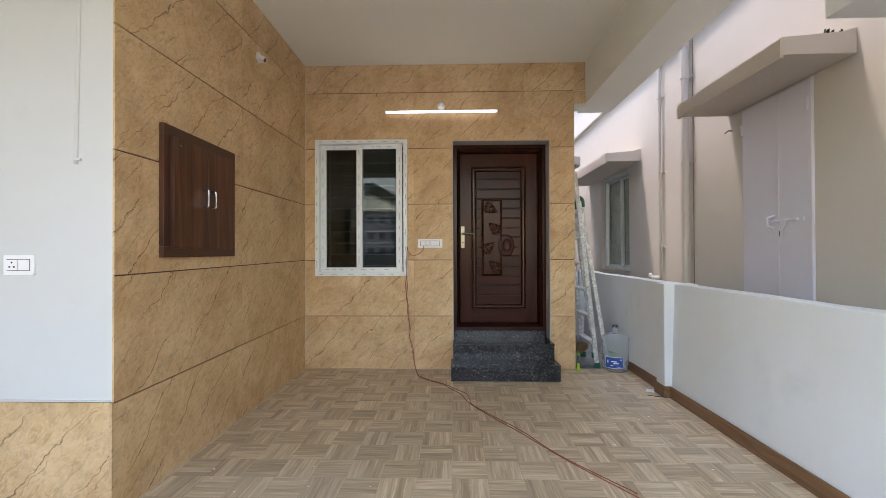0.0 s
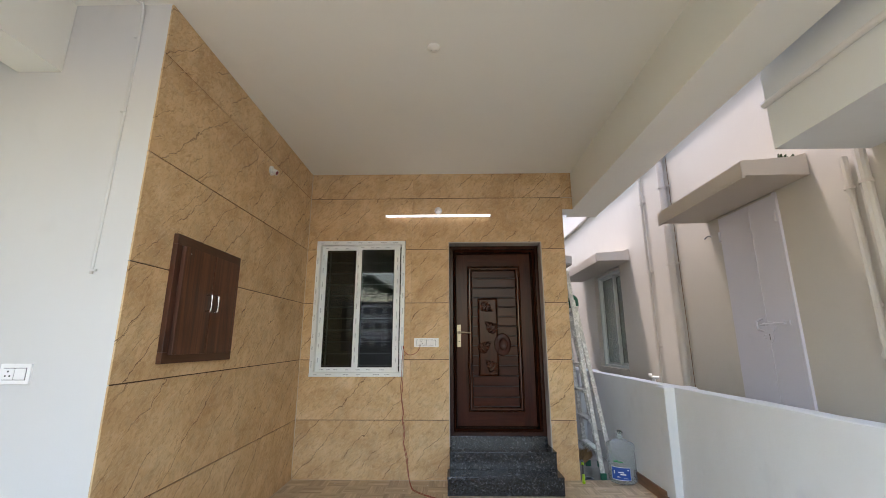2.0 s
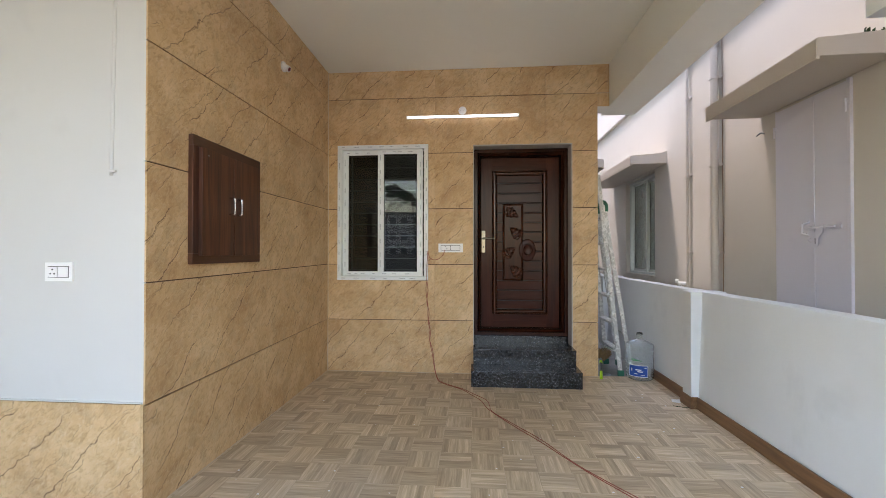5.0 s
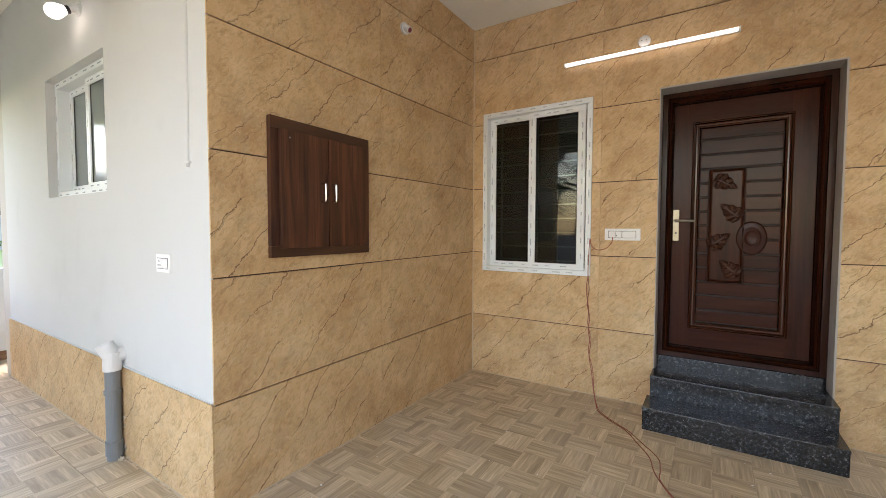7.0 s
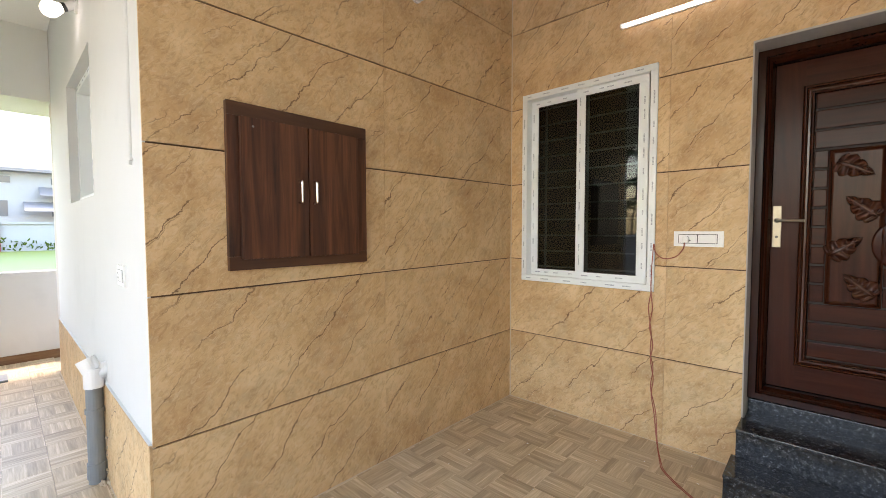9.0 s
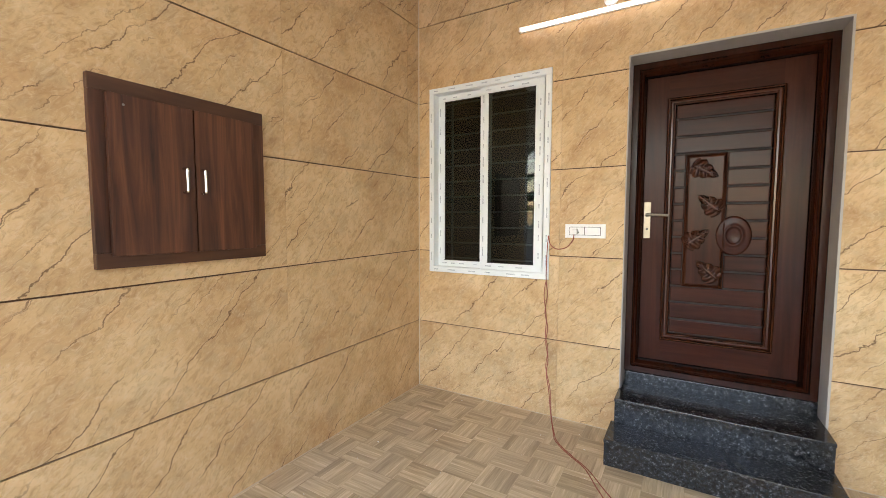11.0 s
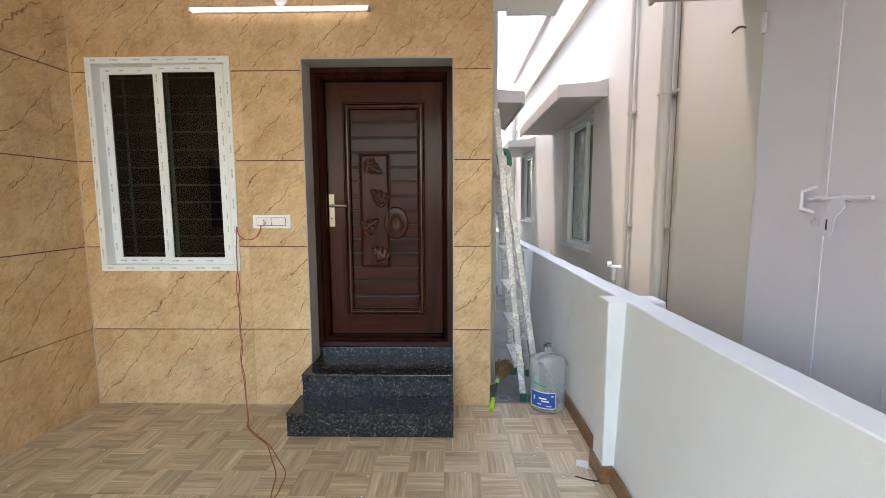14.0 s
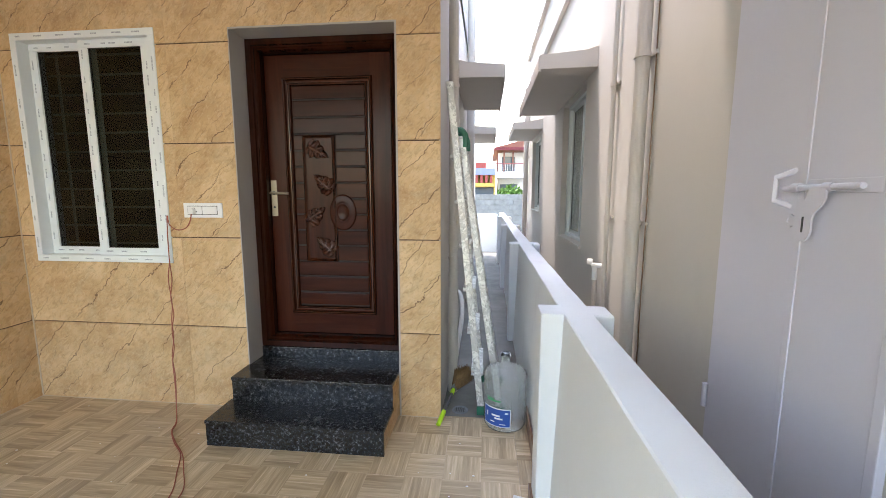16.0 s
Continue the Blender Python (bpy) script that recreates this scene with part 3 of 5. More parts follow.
def sliding_window(name, hole, face, inward, axis, glass_mat, label, marks=True, bars=True, frame_mat=None, sash_w=0.066, rim_w=0.045):
    """A white sliding window of two sashes. face: the plane of the wall; inward: +1 or -1 along the depth axis."""
    a0, a1, z0, z1 = hole
    frame_mat = frame_mat or M_UPVC

    def flat(bm, u0, u1, d0, d1, w0, w1):
        e0, e1 = face + inward * d0, face + inward * d1
        if axis == "x":
            box(bm, u0, u1, min(e0, e1), max(e0, e1), w0, w1)
        else:
            box(bm, min(e0, e1), max(e0, e1), u0, u1, w0, w1)

    def print_run(bm, rng, along, fixed, start, length, d0, d1):
        """A run of small bars the size of lettering."""
        u = start
        while u < start + length:
            n = rng.uniform(0.0045, 0.007)
            lo, hi = fixed - 0.0045, fixed + 0.0045
            if along == "u":
                flat(bm, u, u + n, d0, d1, lo, hi)
            else:
                flat(bm, lo, hi, d0, d1, u, u + n)
            u += n + rng.uniform(0.002, 0.0035)

    base = ((a0 + a1) / 2, face, z0) if axis == "x" else (face, (a0 + a1) / 2, z0)
    w = tagged(thing(name, base, label, "window"), kind="structure")
    bm = bmesh.new()
    bar_frame(bm, a0 + 0.002, a1 - 0.002, z0 + 0.002, z1 - 0.002, 0.0, 0.135, rim_w, flat)
    bmesh.ops.bevel(bm, geom=bm.edges[:], offset=0.003, segments=1, affect="EDGES")
    outer = part("window_frame", bm, frame_mat, w)
    mid = (a0 + a1) / 2
    for k, (s0, s1, d) in enumerate(((a0 + rim_w - 0.007, mid + 0.012, 0.076), (mid + 0.006 - sash_w, a1 - 0.064, 0.038))):
        bm = bmesh.new()
        bar_frame(bm, s0, s1, z0 + 0.030, z1 - 0.030, d, d + 0.032, sash_w, flat)
        bmesh.ops.bevel(bm, geom=bm.edges[:], offset=0.004, segments=2, affect="EDGES")
        sash = part("sash", bm, frame_mat, w)
        bm = bmesh.new()
        flat(bm, s0 + sash_w - 0.006, s1 - sash_w + 0.006, d + 0.013, d + 0.018, z0 + 0.024 + sash_w, z1 - 0.024 - sash_w)
        pane = part("pane", bm, glass_mat, sash)
        pane.visible_shadow = False
        bm = bmesh.new()
        bar_frame(bm, s0 + sash_w - 0.004, s1 - sash_w + 0.004, z0 + 0.026 + sash_w, z1 - 0.026 - sash_w, d + 0.008, d + 0.024, 0.007, flat)
        part("gasket", bm, M_DARK, sash)
        if marks:
            bm = bmesh.new()
            rng = random.Random(k + 5)
            for zz in (z0 + 0.072, z1 - 0.072):
                u = s0 + 0.05
                while u < s1 - 0.12:
                    n = rng.uniform(0.02, 0.055)
                    print_run(bm, rng, "u", zz, u, n, d - 0.0008, d + 0.001)
                    u += n + rng.uniform(0.03, 0.12)
            for uu in (s0 + 0.028, s1 - 0.028):
                v = z0 + 0.15
                while v < z1 - 0.15:
                    n = rng.uniform(0.03, 0.08)
                    print_run(bm, rng, "v", uu, v, n, d - 0.0008, d + 0.001)
                    v += n + rng.uniform(0.03, 0.11)
            part("film_print", bm, M_MARK, sash, "faint grey print on protective film")
    if marks:
        bm = bmesh.new()
        rng = random.Random(3)
        for zz in (z0 + 0.024, z1 - 0.024):
            u = a0 + 0.05
            while u < a1 - 0.1:
                n = rng.uniform(0.03, 0.07)
                print_run(bm, rng, "u", zz, u, n, -0.0008, 0.001)
                u += n + rng.uniform(0.05, 0.14)
        for uu in (a0 + 0.022, a1 - 0.022):
            v = z0 + 0.1
            while v < z1 - 0.1:
                n = rng.uniform(0.03, 0.08)
                print_run(bm, rng, "v", uu, v, n, -0.0008, 0.001)
                v += n + rng.uniform(0.06, 0.16)
        part("film_print", bm, M_MARK, w, "faint grey print on protective film")
    if bars:
        for i in range(11):
            zz = z0 + 0.11 + i * (z1 - z0 - 0.2) / 10
            bm = bmesh.new()
            flat(bm, a0 + 0.05, a1 - 0.05, 0.185, 0.197, zz - 0.006, zz + 0.006)
            part("grille_bar", bm, M_GRILLE, w)
        for uu in (a0 + 0.112, a1 - 0.122):
            bm = bmesh.new()
            flat(bm, uu - 0.008, uu + 0.008, 0.198, 0.206, z0 + 0.01, z1 - 0.01)
            part("grille_bar", bm, M_GRILLE, w)
    return w


sliding_window("window_1", WIN, F - 0.006, 1, "x", M_GLASS, "white sliding window with film still on and dark glass")
sliding_window("window_2", WIN2, C + 0.055, 1, "x", M_GLASS3, "white sliding window with grey glass in a white wall", bars=False)
sliding_window("window_3", NWIN, N + 0.06, 1, "y", M_GLASS2, "white sliding window with frosted glass next door", marks=False, bars=False, frame_mat=M_ALU, sash_w=0.040, rim_w=0.032)
sliding_window("window_4", NWIN2, N + 0.06, 1, "y", M_GLASS2, "white sliding window with frosted glass further along the lane", marks=False, bars=False, frame_mat=M_ALU, sash_w=0.040, rim_w=0.032)
for name, (y0, y1, z0, z1) in (("window_sill", NWIN), ("window_sill", NWIN2)):
    solid("trim_" + name, rbox(N - 0.02, N + 0.06, y0 - 0.03, y1 + 0.03, z0 - 0.03, z0 + 0.002, 0.004), M_PINK, "narrow plastered window sill next door", "sill")

# ---- front door ----
X0, X1, Z0, Z1, DY = DOOR[0] + 0.006, DOOR[1] - 0.010, 0.385, 2.480, F + 0.256
bm = boxes((DOOR[0] - 0.001, X0, F - 0.002, F + 0.31, 0.0, DOOR[3]), (X1, DOOR[1] + 0.001, F - 0.002, F + 0.31, 0.0, DOOR[3]), (X0, X1, F - 0.002, F + 0.31, Z1, DOOR[3] + 0.001))
solid("trim_door_reveal", bm, M_REVEAL, "grey plastered reveal round the front door", "reveal")
# added near-black sheet standing in for the unlit room behind the door
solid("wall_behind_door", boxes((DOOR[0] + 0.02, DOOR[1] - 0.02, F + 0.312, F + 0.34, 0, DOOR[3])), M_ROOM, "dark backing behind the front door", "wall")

door = tagged(thing("door_1", ((X0 + X1) / 2, DY, Z0), "dark polished carved wooden front door, closed", "door"), kind="structure")


def moulded(x0, x1, z0, z1, w, y, steps):
    """A rectangular moulding whose section is given as (inset, rise) steps towards the viewer."""
    bm = bmesh.new()
    loops = []
    for inset, rise in steps:
        i = inset * w
        loops.append([bm.verts.new((x, y - rise, z)) for x, z in ((x0 + i, z0 + i), (x1 - i, z0 + i), (x1 - i, z1 - i), (x0 + i, z1 - i))])
    for a, b in zip(loops, loops[1:]):
        for k in range(4):
            bm.faces.new((a[k], a[(k + 1) % 4], b[(k + 1) % 4], b[k]))
    return bm


part("door_frame", moulded(X0, X1, Z0, Z1, 0.079, DY, [(0, -0.04), (0, 0.086), (0.05, 0.092), (0.50, 0.092), (0.56, 0.078), (0.64, 0.072), (0.70, 0.080), (0.80, 0.083), (0.88, 0.074), (1.0, 0.050), (1.0, -0.04)]), M_JAMB, door)
LX0, LX1, LZ0, LZ1 = 0.146, 1.022, 0.468, 2.397
leaf = part("leaf", boxes((LX0, LX0 + 0.135, DY - 0.004, DY + 0.04, LZ0, LZ1), (LX1 - 0.142, LX1, DY - 0.004, DY + 0.04, LZ0, LZ1)), M_DOOR, door)
part("top_rail", boxes((LX0 + 0.135, LX1 - 0.142, DY - 0.004, DY + 0.04, 2.2476, LZ1)), M_DOORH, door)
part("bottom_rail", boxes((LX0 + 0.135, LX1 - 0.142, DY - 0.004, DY + 0.04, LZ0, 0.6173)), M_DOORH, door)
part("panel_moulding", moulded(0.271, 0.895, 0.6132, 2.2516, 0.056, DY, [(0, 0.004), (0, 0.010), (0.07, 0.021), (0.17, 0.026), (0.27, 0.022), (0.36, 0.008), (0.46, 0.002), (0.62, 0.002), (0.68, 0.012), (0.78, 0.016), (0.88, 0.012), (1.0, -0.012)]), M_MOULD, door)
# near-black sheets paint the shade seen between leaf, frame and slats
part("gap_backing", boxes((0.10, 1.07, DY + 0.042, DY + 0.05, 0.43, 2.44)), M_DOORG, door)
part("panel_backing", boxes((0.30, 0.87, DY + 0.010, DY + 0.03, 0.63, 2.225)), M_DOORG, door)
SX0, SX1 = 0.3285, 0.838
PX0, PX1, PZ0, PZ1 = 0.394, 0.620, 0.9972, 1.8707
edges = [0.673, 0.771, 0.887, 0.997, 1.109, 1.219, 1.329, 1.439, 1.549, 1.659, 1.769, 1.879, 1.991, 2.107, 2.203]
for a, b in zip(edges, edges[1:]):
    runs = [(SX0, SX1)] if b <= PZ0 + 0.01 or a >= PZ1 else [(SX0, PX0 - 0.004), (PX1 + 0.004, SX1)]
    for u0, u1 in runs:
        bm = rbox(u0, u1, DY - 0.001, DY + 0.012, a + 0.0058, b - 0.0058, 0.005, 2)
        part("slat", bm, M_DOORH, door)
plate = part("carved_panel", moulded(PX0, PX1, PZ0, PZ1, 0.03, DY, [(0, -0.006), (0, 0.010), (0.22, 0.014), (0.5, 0.004), (0.7, 0.000)]), M_MOULD, door)
part("carved_panel_face", boxes((PX0 + 0.018, PX1 - 0.018, DY + 0.0005, DY + 0.009, PZ0 + 0.018, PZ1 - 0.018)), M_DOOR, plate)


def carved_leaf(cx, cz, turn, flip):
    """A pointed leaf in relief with a midrib, slanting ribs and a scalloped rim."""
    bm = bmesh.new()
    nu, nv = 56, 25
    rows = []
    for i in range(nu):
        a = i / (nu - 1)
        wide = 0.063 * (math.sin(math.pi * a ** 0.55) ** 0.8) * (1.0 - 0.18 * a) + 0.0015
        row = []
        for k in range(nv):
            b = 2 * k / (nv - 1) - 1
            lobe = abs(math.sin(math.pi * (3.7 * a - 0.85 * abs(b) ** 1.1 + 0.15)))
            rim = abs(math.sin(math.pi * (3.7 * a - 0.70)))
            w = wide * (0.74 + 0.28 * rim ** 0.6)
            rise = 0.002 + (1 - abs(b) ** 3) * (0.001 + 0.022 * lobe ** 0.7)
            if abs(b) < 0.09:
                rise = 0.024
            elif abs(b) < 0.18:
                rise *= 0.55
            rise = -0.003 if abs(b) > 0.99 or i in (0, nu - 1) else rise
            row.append(bm.verts.new((w * b, -rise, -0.070 + 0.150 * a - 0.030 * abs(b) * (1 - a))))
        rows.append(row)
    for p, q in zip(rows, rows[1:]):
        for k in range(nv - 1):
            bm.faces.new((p[k], p[k + 1], q[k + 1], q[k]))
    rod(bm, (0.003, -0.008, -0.094), (0, -0.017, -0.05), 0.0048, 0.006, 8)
    m = Matrix.Translation((cx, DY - 0.001, cz)) @ Matrix.Rotation(radians(turn), 4, "Y") @ Matrix.Diagonal((1.10 * flip, 1.0, 0.98, 1))
    bmesh.ops.transform(bm, matrix=m, verts=bm.verts)
    return bm


for cx, cz, turn, flip in ((0.508, 1.7581, 120, 1), (0.525, 1.5543, -48, 1), (0.478, 1.3321, 52, -1), (0.526, 1.1191, -47, 1)):
    part("carved_leaf", carved_leaf(cx, cz, turn, flip), M_CARVE, door, "carved relief leaf", smooth=True)
disc = lathe([(0.111, 0.0), (0.109, 0.010), (0.100, 0.015), (0.078, 0.010), (0.060, 0.017), (0.052, 0.020), (0.046, 0.014), (0.040, 0.011), (0.002, 0.013)], (0.668, DY + 0.002, 1.3434), 44, Matrix.Rotation(radians(90), 4, "X") @ Matrix.Diagonal((0.86, 1.14, 1, 1)))
part("carved_rosette", disc, M_DOOR, door, "round turned rosette", smooth=True)
plate = part("handle_plate", rbox(0.150, 0.193, DY - 0.010, DY - 0.003, 1.316, 1.566, 0.003), M_BRASS, door, "antique brass lock plate")
part("lever", sweep([(0.172, DY - 0.008, 1.478), (0.172, DY - 0.05, 1.478), (0.19, DY - 0.058, 1.478), (0.30, DY - 0.058, 1.474)], 0.009, 10), M_BRASS, plate)
part("keyhole", rods(((0.172, DY - 0.0125, 1.379), (0.172, DY - 0.009, 1.379), 0.008)), M_DARK, plate)
part("collar", rods(((0.172, DY - 0.016, 1.478), (0.172, DY - 0.009, 1.478), 0.014)), M_DARK, plate)

# ---- granite steps ----
steps = thing("entrance_steps", (0.57, 4.35, 0.0), "two glossy black speckled granite steps at the front door", "steps")
SL, SR = 0.036, 1.108
part("step_core", boxes((SL + 0.012, SR - 0.012, 4.122, F - 0.002, -0.011, 0.135), (SL + 0.03, SR - 0.012, 4.37, F - 0.002, 0.135, 0.294), (DOOR[0] + 0.014, DOOR[1] - 0.014, F - 0.002, F + 0.31, 0.0, 0.294)), M_TILE, steps, "honey-coloured tile sides")
part("riser", rbox(SL + 0.002, SR - 0.002, 4.112, 4.13, -0.011, 0.138, 0.002), M_GRAN, steps)
part("tread", rbox(SL, SR, 4.105, 4.372, 0.138, 0.158, 0.004), M_GRAN, steps)
part("riser", rbox(SL + 0.022, SR - 0.004, 4.355, 4.37, 0.158, 0.294, 0.002), M_GRAN, steps)
part("tread", rbox(SL + 0.02, SR - 0.002, 4.347, F - 0.003, 0.294, 0.315, 0.004), M_GRAN, steps)
part("tread", rbox(DOOR[0] + 0.014, DOOR[1] - 0.014, F - 0.0025, F + 0.165, 0.294, 0.315, 0.002), M_GRAN, steps)
part("threshold", rbox(DOOR[0] + 0.014, DOOR[1] - 0.014, F + 0.150, F + 0.31, 0.312, 0.385, 0.003), M_GRAN, steps)

# ---- wall cabinet ----
cab = thing("wall_cabinet", (L, 2.66, 1.24), "dark walnut-laminate cabinet with two doors set in the tiled wall", "cabinet")
CY0, CY1, CZ0, CZ1 = 2.292, 3.036, 1.243, 1.995
for b in ((CY0, CY1, CZ0, CZ0 + 0.062), (CY0, CY1, CZ1 - 0.062, CZ1)):
    part("frame_rail", rbox(L - 0.01, L + 0.028, b[0], b[1], b[2], b[3], 0.003), M_LAMH, cab)
for b in ((CY0, CY0 + 0.062), (CY1 - 0.062, CY1)):
    part("frame_stile", rbox(L - 0.01, L + 0.0285, b[0], b[1], CZ0 + 0.062, CZ1 - 0.062, 0.003), M_LAM, cab)
ym = 2.667
for y0, y1, hy in ((2.342, ym - 0.003, 2.614), (ym + 0.003, 2.964, 2.693)):
    d = part("cabinet_door", rbox(L + 0.022, L + 0.052, y0, y1, 1.293, 1.930, 0.002), M_LAM, cab)
    zc = 1.611
    part("handle", sweep([(L + 0.050, hy, zc - 0.052), (L + 0.080, hy, zc - 0.050), (L + 0.086, hy, zc - 0.035), (L + 0.086, hy, zc + 0.035), (L + 0.080, hy, zc + 0.050), (L + 0.050, hy, zc + 0.052)], 0.0062, 8), M_CHROME, d, "satin chrome bow handle")
part("lock", rods(((L + 0.05, CY0 + 0.105, CZ1 - 0.105), (L + 0.0535, CY0 + 0.105, CZ1 - 0.105), 0.005)), M_GREYPVC, cab)

# ---- tube lamp, roses, bulb ----
lamp = thing("tube_lamp", (-0.063, F, 2.79), "lit slim white tube lamp on the tiled wall", "lamp")
part("batten", rbox(-0.672, 0.546, F - 0.022, F + 0.004, 2.786, 2.818, 0.004), M_PLASTIC, lamp)
bm = rods(((-0.662, F - 0.032, 2.797), (0.536, F - 0.032, 2.797), 0.013), seg=14)
part("tube", bm, M_TUBE, lamp, "glowing tube")
for x in (-0.668, 0.541):
    part("end_cap", rbox(x - 0.008, x + 0.008, F - 0.045, F - 0.002, 2.783, 2.813, 0.003), M_PLASTIC, lamp)


def rose(name, base, m, label):
    r = thing(name, base, label, "socket")
    part("disc", lathe([(0.045, 0.0), (0.044, 0.008), (0.036, 0.016), (0.012, 0.024)], base, 24, m), M_CEIL if name == "ceiling_rose" else M_PLASTIC, r, smooth=True)
    for a in (-0.016, 0.016):
        p = Vector(base) + (m @ Vector((a, 0, 0.0)))
        q = Vector(base) + (m @ Vector((a, 0, 0.0255)))
        part("screw", rods((p, q, 0.0035), seg=8), M_DARK, r)
    return r


rose("wall_rose", (-0.062, F + 0.002, 2.868), Matrix.Rotation(radians(90), 4, "X"), "round white connector box above the tube lamp")
rose("ceiling_rose", (-0.03, 2.39, CEIL), Matrix.Rotation(radians(180), 4, "X"), "round white ceiling rose")


def wall_bulb(base, way, label, lit):
    """A lamp holder on a wall, with or without a bulb."""
    b = thing("bulb_holder", base, label, "lamp holder")
    base, way = Vector(base), Vector(way).normalized()
    part("base_plate", rods((base - 0.004 * way, base + 0.014 * way, 0.044), seg=22), M_WHITEPVC, b)
    tilt = (way + Vector((0, 0, -0.55))).normalized()
    p = base + 0.012 * way
    part("socket", rods((p - 0.008 * tilt, p + 0.050 * tilt, 0.026), seg=18), M_WHITEPVC, b)
    if lit:
        part("bulb_base", rods((p + 0.05 * tilt, p + 0.075 * tilt, 0.026), seg=18), M_DARK, b)
        m = tilt.to_track_quat("Z", "Y").to_matrix().to_4x4()
        part("bulb", lathe([(0.026, 0.0), (0.040, 0.03), (0.048, 0.055), (0.044, 0.08), (0.026, 0.10), (0.004, 0.107)], p + 0.072 * tilt, 20, m), M_BULB, b, "glowing white bulb", smooth=True)
    else:
        part("socket_mouth", rods((p + 0.0496 * tilt, p + 0.0515 * tilt, 0.018), seg=16), M_MAROON, b, "dull red socket mouth")
    return b


wall_bulb((L, 3.455, 2.905), (1, 0, 0), "empty white lamp holder on the tiled wall", False)
wall_bulb((-3.12, C, 2.835), (0, -1, 0), "white lamp holder with a lit bulb", True)


# ---- switches ----
def switch_plate(base, width, height, axis, label, buttons):
    s = thing("switch_plate", base, label, "switch")
    x, y, z = base

    def flat(u0, u1, d0, d1, w0, w1, r=0.002):
        return rbox(x + u0, x + u1, y - d1, y - d0, z + w0, z + w1, r)

    part("plate", flat(-width / 2, width / 2, -0.002, 0.010, -height / 2, height / 2), M_PLASTIC, s)
    part("gap_frame", flat(buttons[0][0] - 0.003, buttons[-1][1] + 0.003, 0.0095, 0.0105, -height * 0.30, height * 0.30, 0.0002), M_DARK, s)
    for u0, u1, socket in buttons:
        b = part("button", flat(u0, u1, 0.009, 0.0145, -height * 0.27, height * 0.27), M_PLASTIC, s)
        if socket:
            c = (u0 + u1) / 2
            for du, dw in ((0, 0.012), (-0.011, -0.009), (0.011, -0.009)):
                part("pin_hole", rods(((x + c + du, y - 0.0152, z + dw), (x + c + du, y - 0.014, z + dw), 0.0045), seg=10), M_DARK, b)
    return s


switch_plate((-0.190, F, 1.365), 0.268, 0.096, "x", "white socket and switch plate with a plug in it", [(-0.104, -0.004, True), (0.0, 0.100, False)])
switch_plate((-2.03, C, 1.212), 0.150, 0.096, "x", "white socket and switch plate on the white wall", [(-0.055, -0.002, True), (0.002, 0.055, False)])

# ---- cords ----
cord = thing("power_cord", (-0.2, 4.0, 0.0), "dusty red-brown twin cable from socket across the floor", "cable")
part("plug", rbox(-0.270, -0.235, F - 0.045, F - 0.0125, 1.342, 1.378, 0.006), M_PLASTIC, cord, "white plug")
part("loop", sweep([(-0.258, F - 0.03, 1.345), (-0.265, F - 0.035, 1.30), (-0.31, F - 0.02, 1.25), (-0.38, F - 0.014, 1.235), (-0.425, F - 0.022, 1.27), (-0.438, F - 0.020, 1.33)], 0.0035, 6), M_CORD, cord)
part("drop", sweep([(-0.440, F - 0.020, 1.33), (-0.448, F - 0.020, 1.18), (-0.450, F - 0.020, 1.02), (-0.436, F - 0.03, 0.90), (-0.448, F - 0.04, 0.78), (-0.420, F - 0.06, 0.67), (-0.426, 4.475, 0.57), (-0.400, 4.45, 0.46), (-0.404, 4.43, 0.36), (-0.376, 4.40, 0.25), (-0.350, 4.365, 0.11), (-0.315, 4.31, 0.014), (-0.275, 4.22, 0.005), (-0.17, 4.11, 0.005), (-0.05, 4.01, 0.005), (0.04, 3.87, 0.005), (0.13, 3.72, 0.005), (0.19, 3.52, 0.005), (0.37, 3.20, 0.005), (0.53, 2.95, 0.005), (0.75, 2.57, 0.005), (1.0, 2.21, 0.005), (1.35, 1.7, 0.005), (1.5, 1.2, 0.005), (1.3, 0.2, 0.005), (1.2, -0.9, 0.005)], 0.0032, 6), M_CORD, cord)
part("drop", sweep([(-0.446, F - 0.024, 1.02), (-0.458, F - 0.035, 0.90), (-0.434, F - 0.05, 0.74), (-0.432, F - 0.07, 0.62), (-0.405, 4.46, 0.52), (-0.412, 4.44, 0.40), (-0.368, 4.40, 0.27), (-0.342, 4.355, 0.10), (-0.305, 4.30, 0.012), (-0.255, 4.20, 0.012), (-0.15, 4.10, 0.010), (-0.03, 4.00, 0.010), (0.07, 3.88, 0.006), (0.175, 3.74, 0.006), (0.20, 3.60, 0.008), (0.22, 3.46, 0.010), (0.38, 3.22, 0.006), (0.54, 2.97, 0.010), (0.72, 2.62, 0.010), (1.02, 2.23, 0.006)], 0.003, 6), M_CORD, cord)

# ---- waste pipe and conduit at the white wall ----
pipe = thing("waste_pipe", (-2.60, C - 0.055, 0.0), "grey upright plastic pipe with a white elbow and cap", "pipe")
PX, PY = -2.60, C - 0.055
part("pipe_body", rods(((PX, PY, -0.012), (PX, PY, 0.56), 0.040), seg=20), M_GREYPVC, pipe)
for z0, z1 in ((0.03, 0.115), (0.40, 0.425)):
    part("coupling", rods(((PX, PY, z0), (PX, PY, z1), 0.046), seg=20), M_GREYPVC, pipe)
elbow = part("elbow", rods(((PX, PY, 0.545), (PX, PY, 0.655), 0.047), ((PX, PY, 0.62), (PX, PY + 0.075, 0.64), 0.043), seg=20), M_WHITEPVC, pipe, "white tee fitting")
part("cap", rods(((PX - 0.004, PY - 0.005, 0.64), (PX - 0.022, PY - 0.032, 0.705), 0.047), seg=20), M_WHITEPVC, pipe, "tilted white cap")

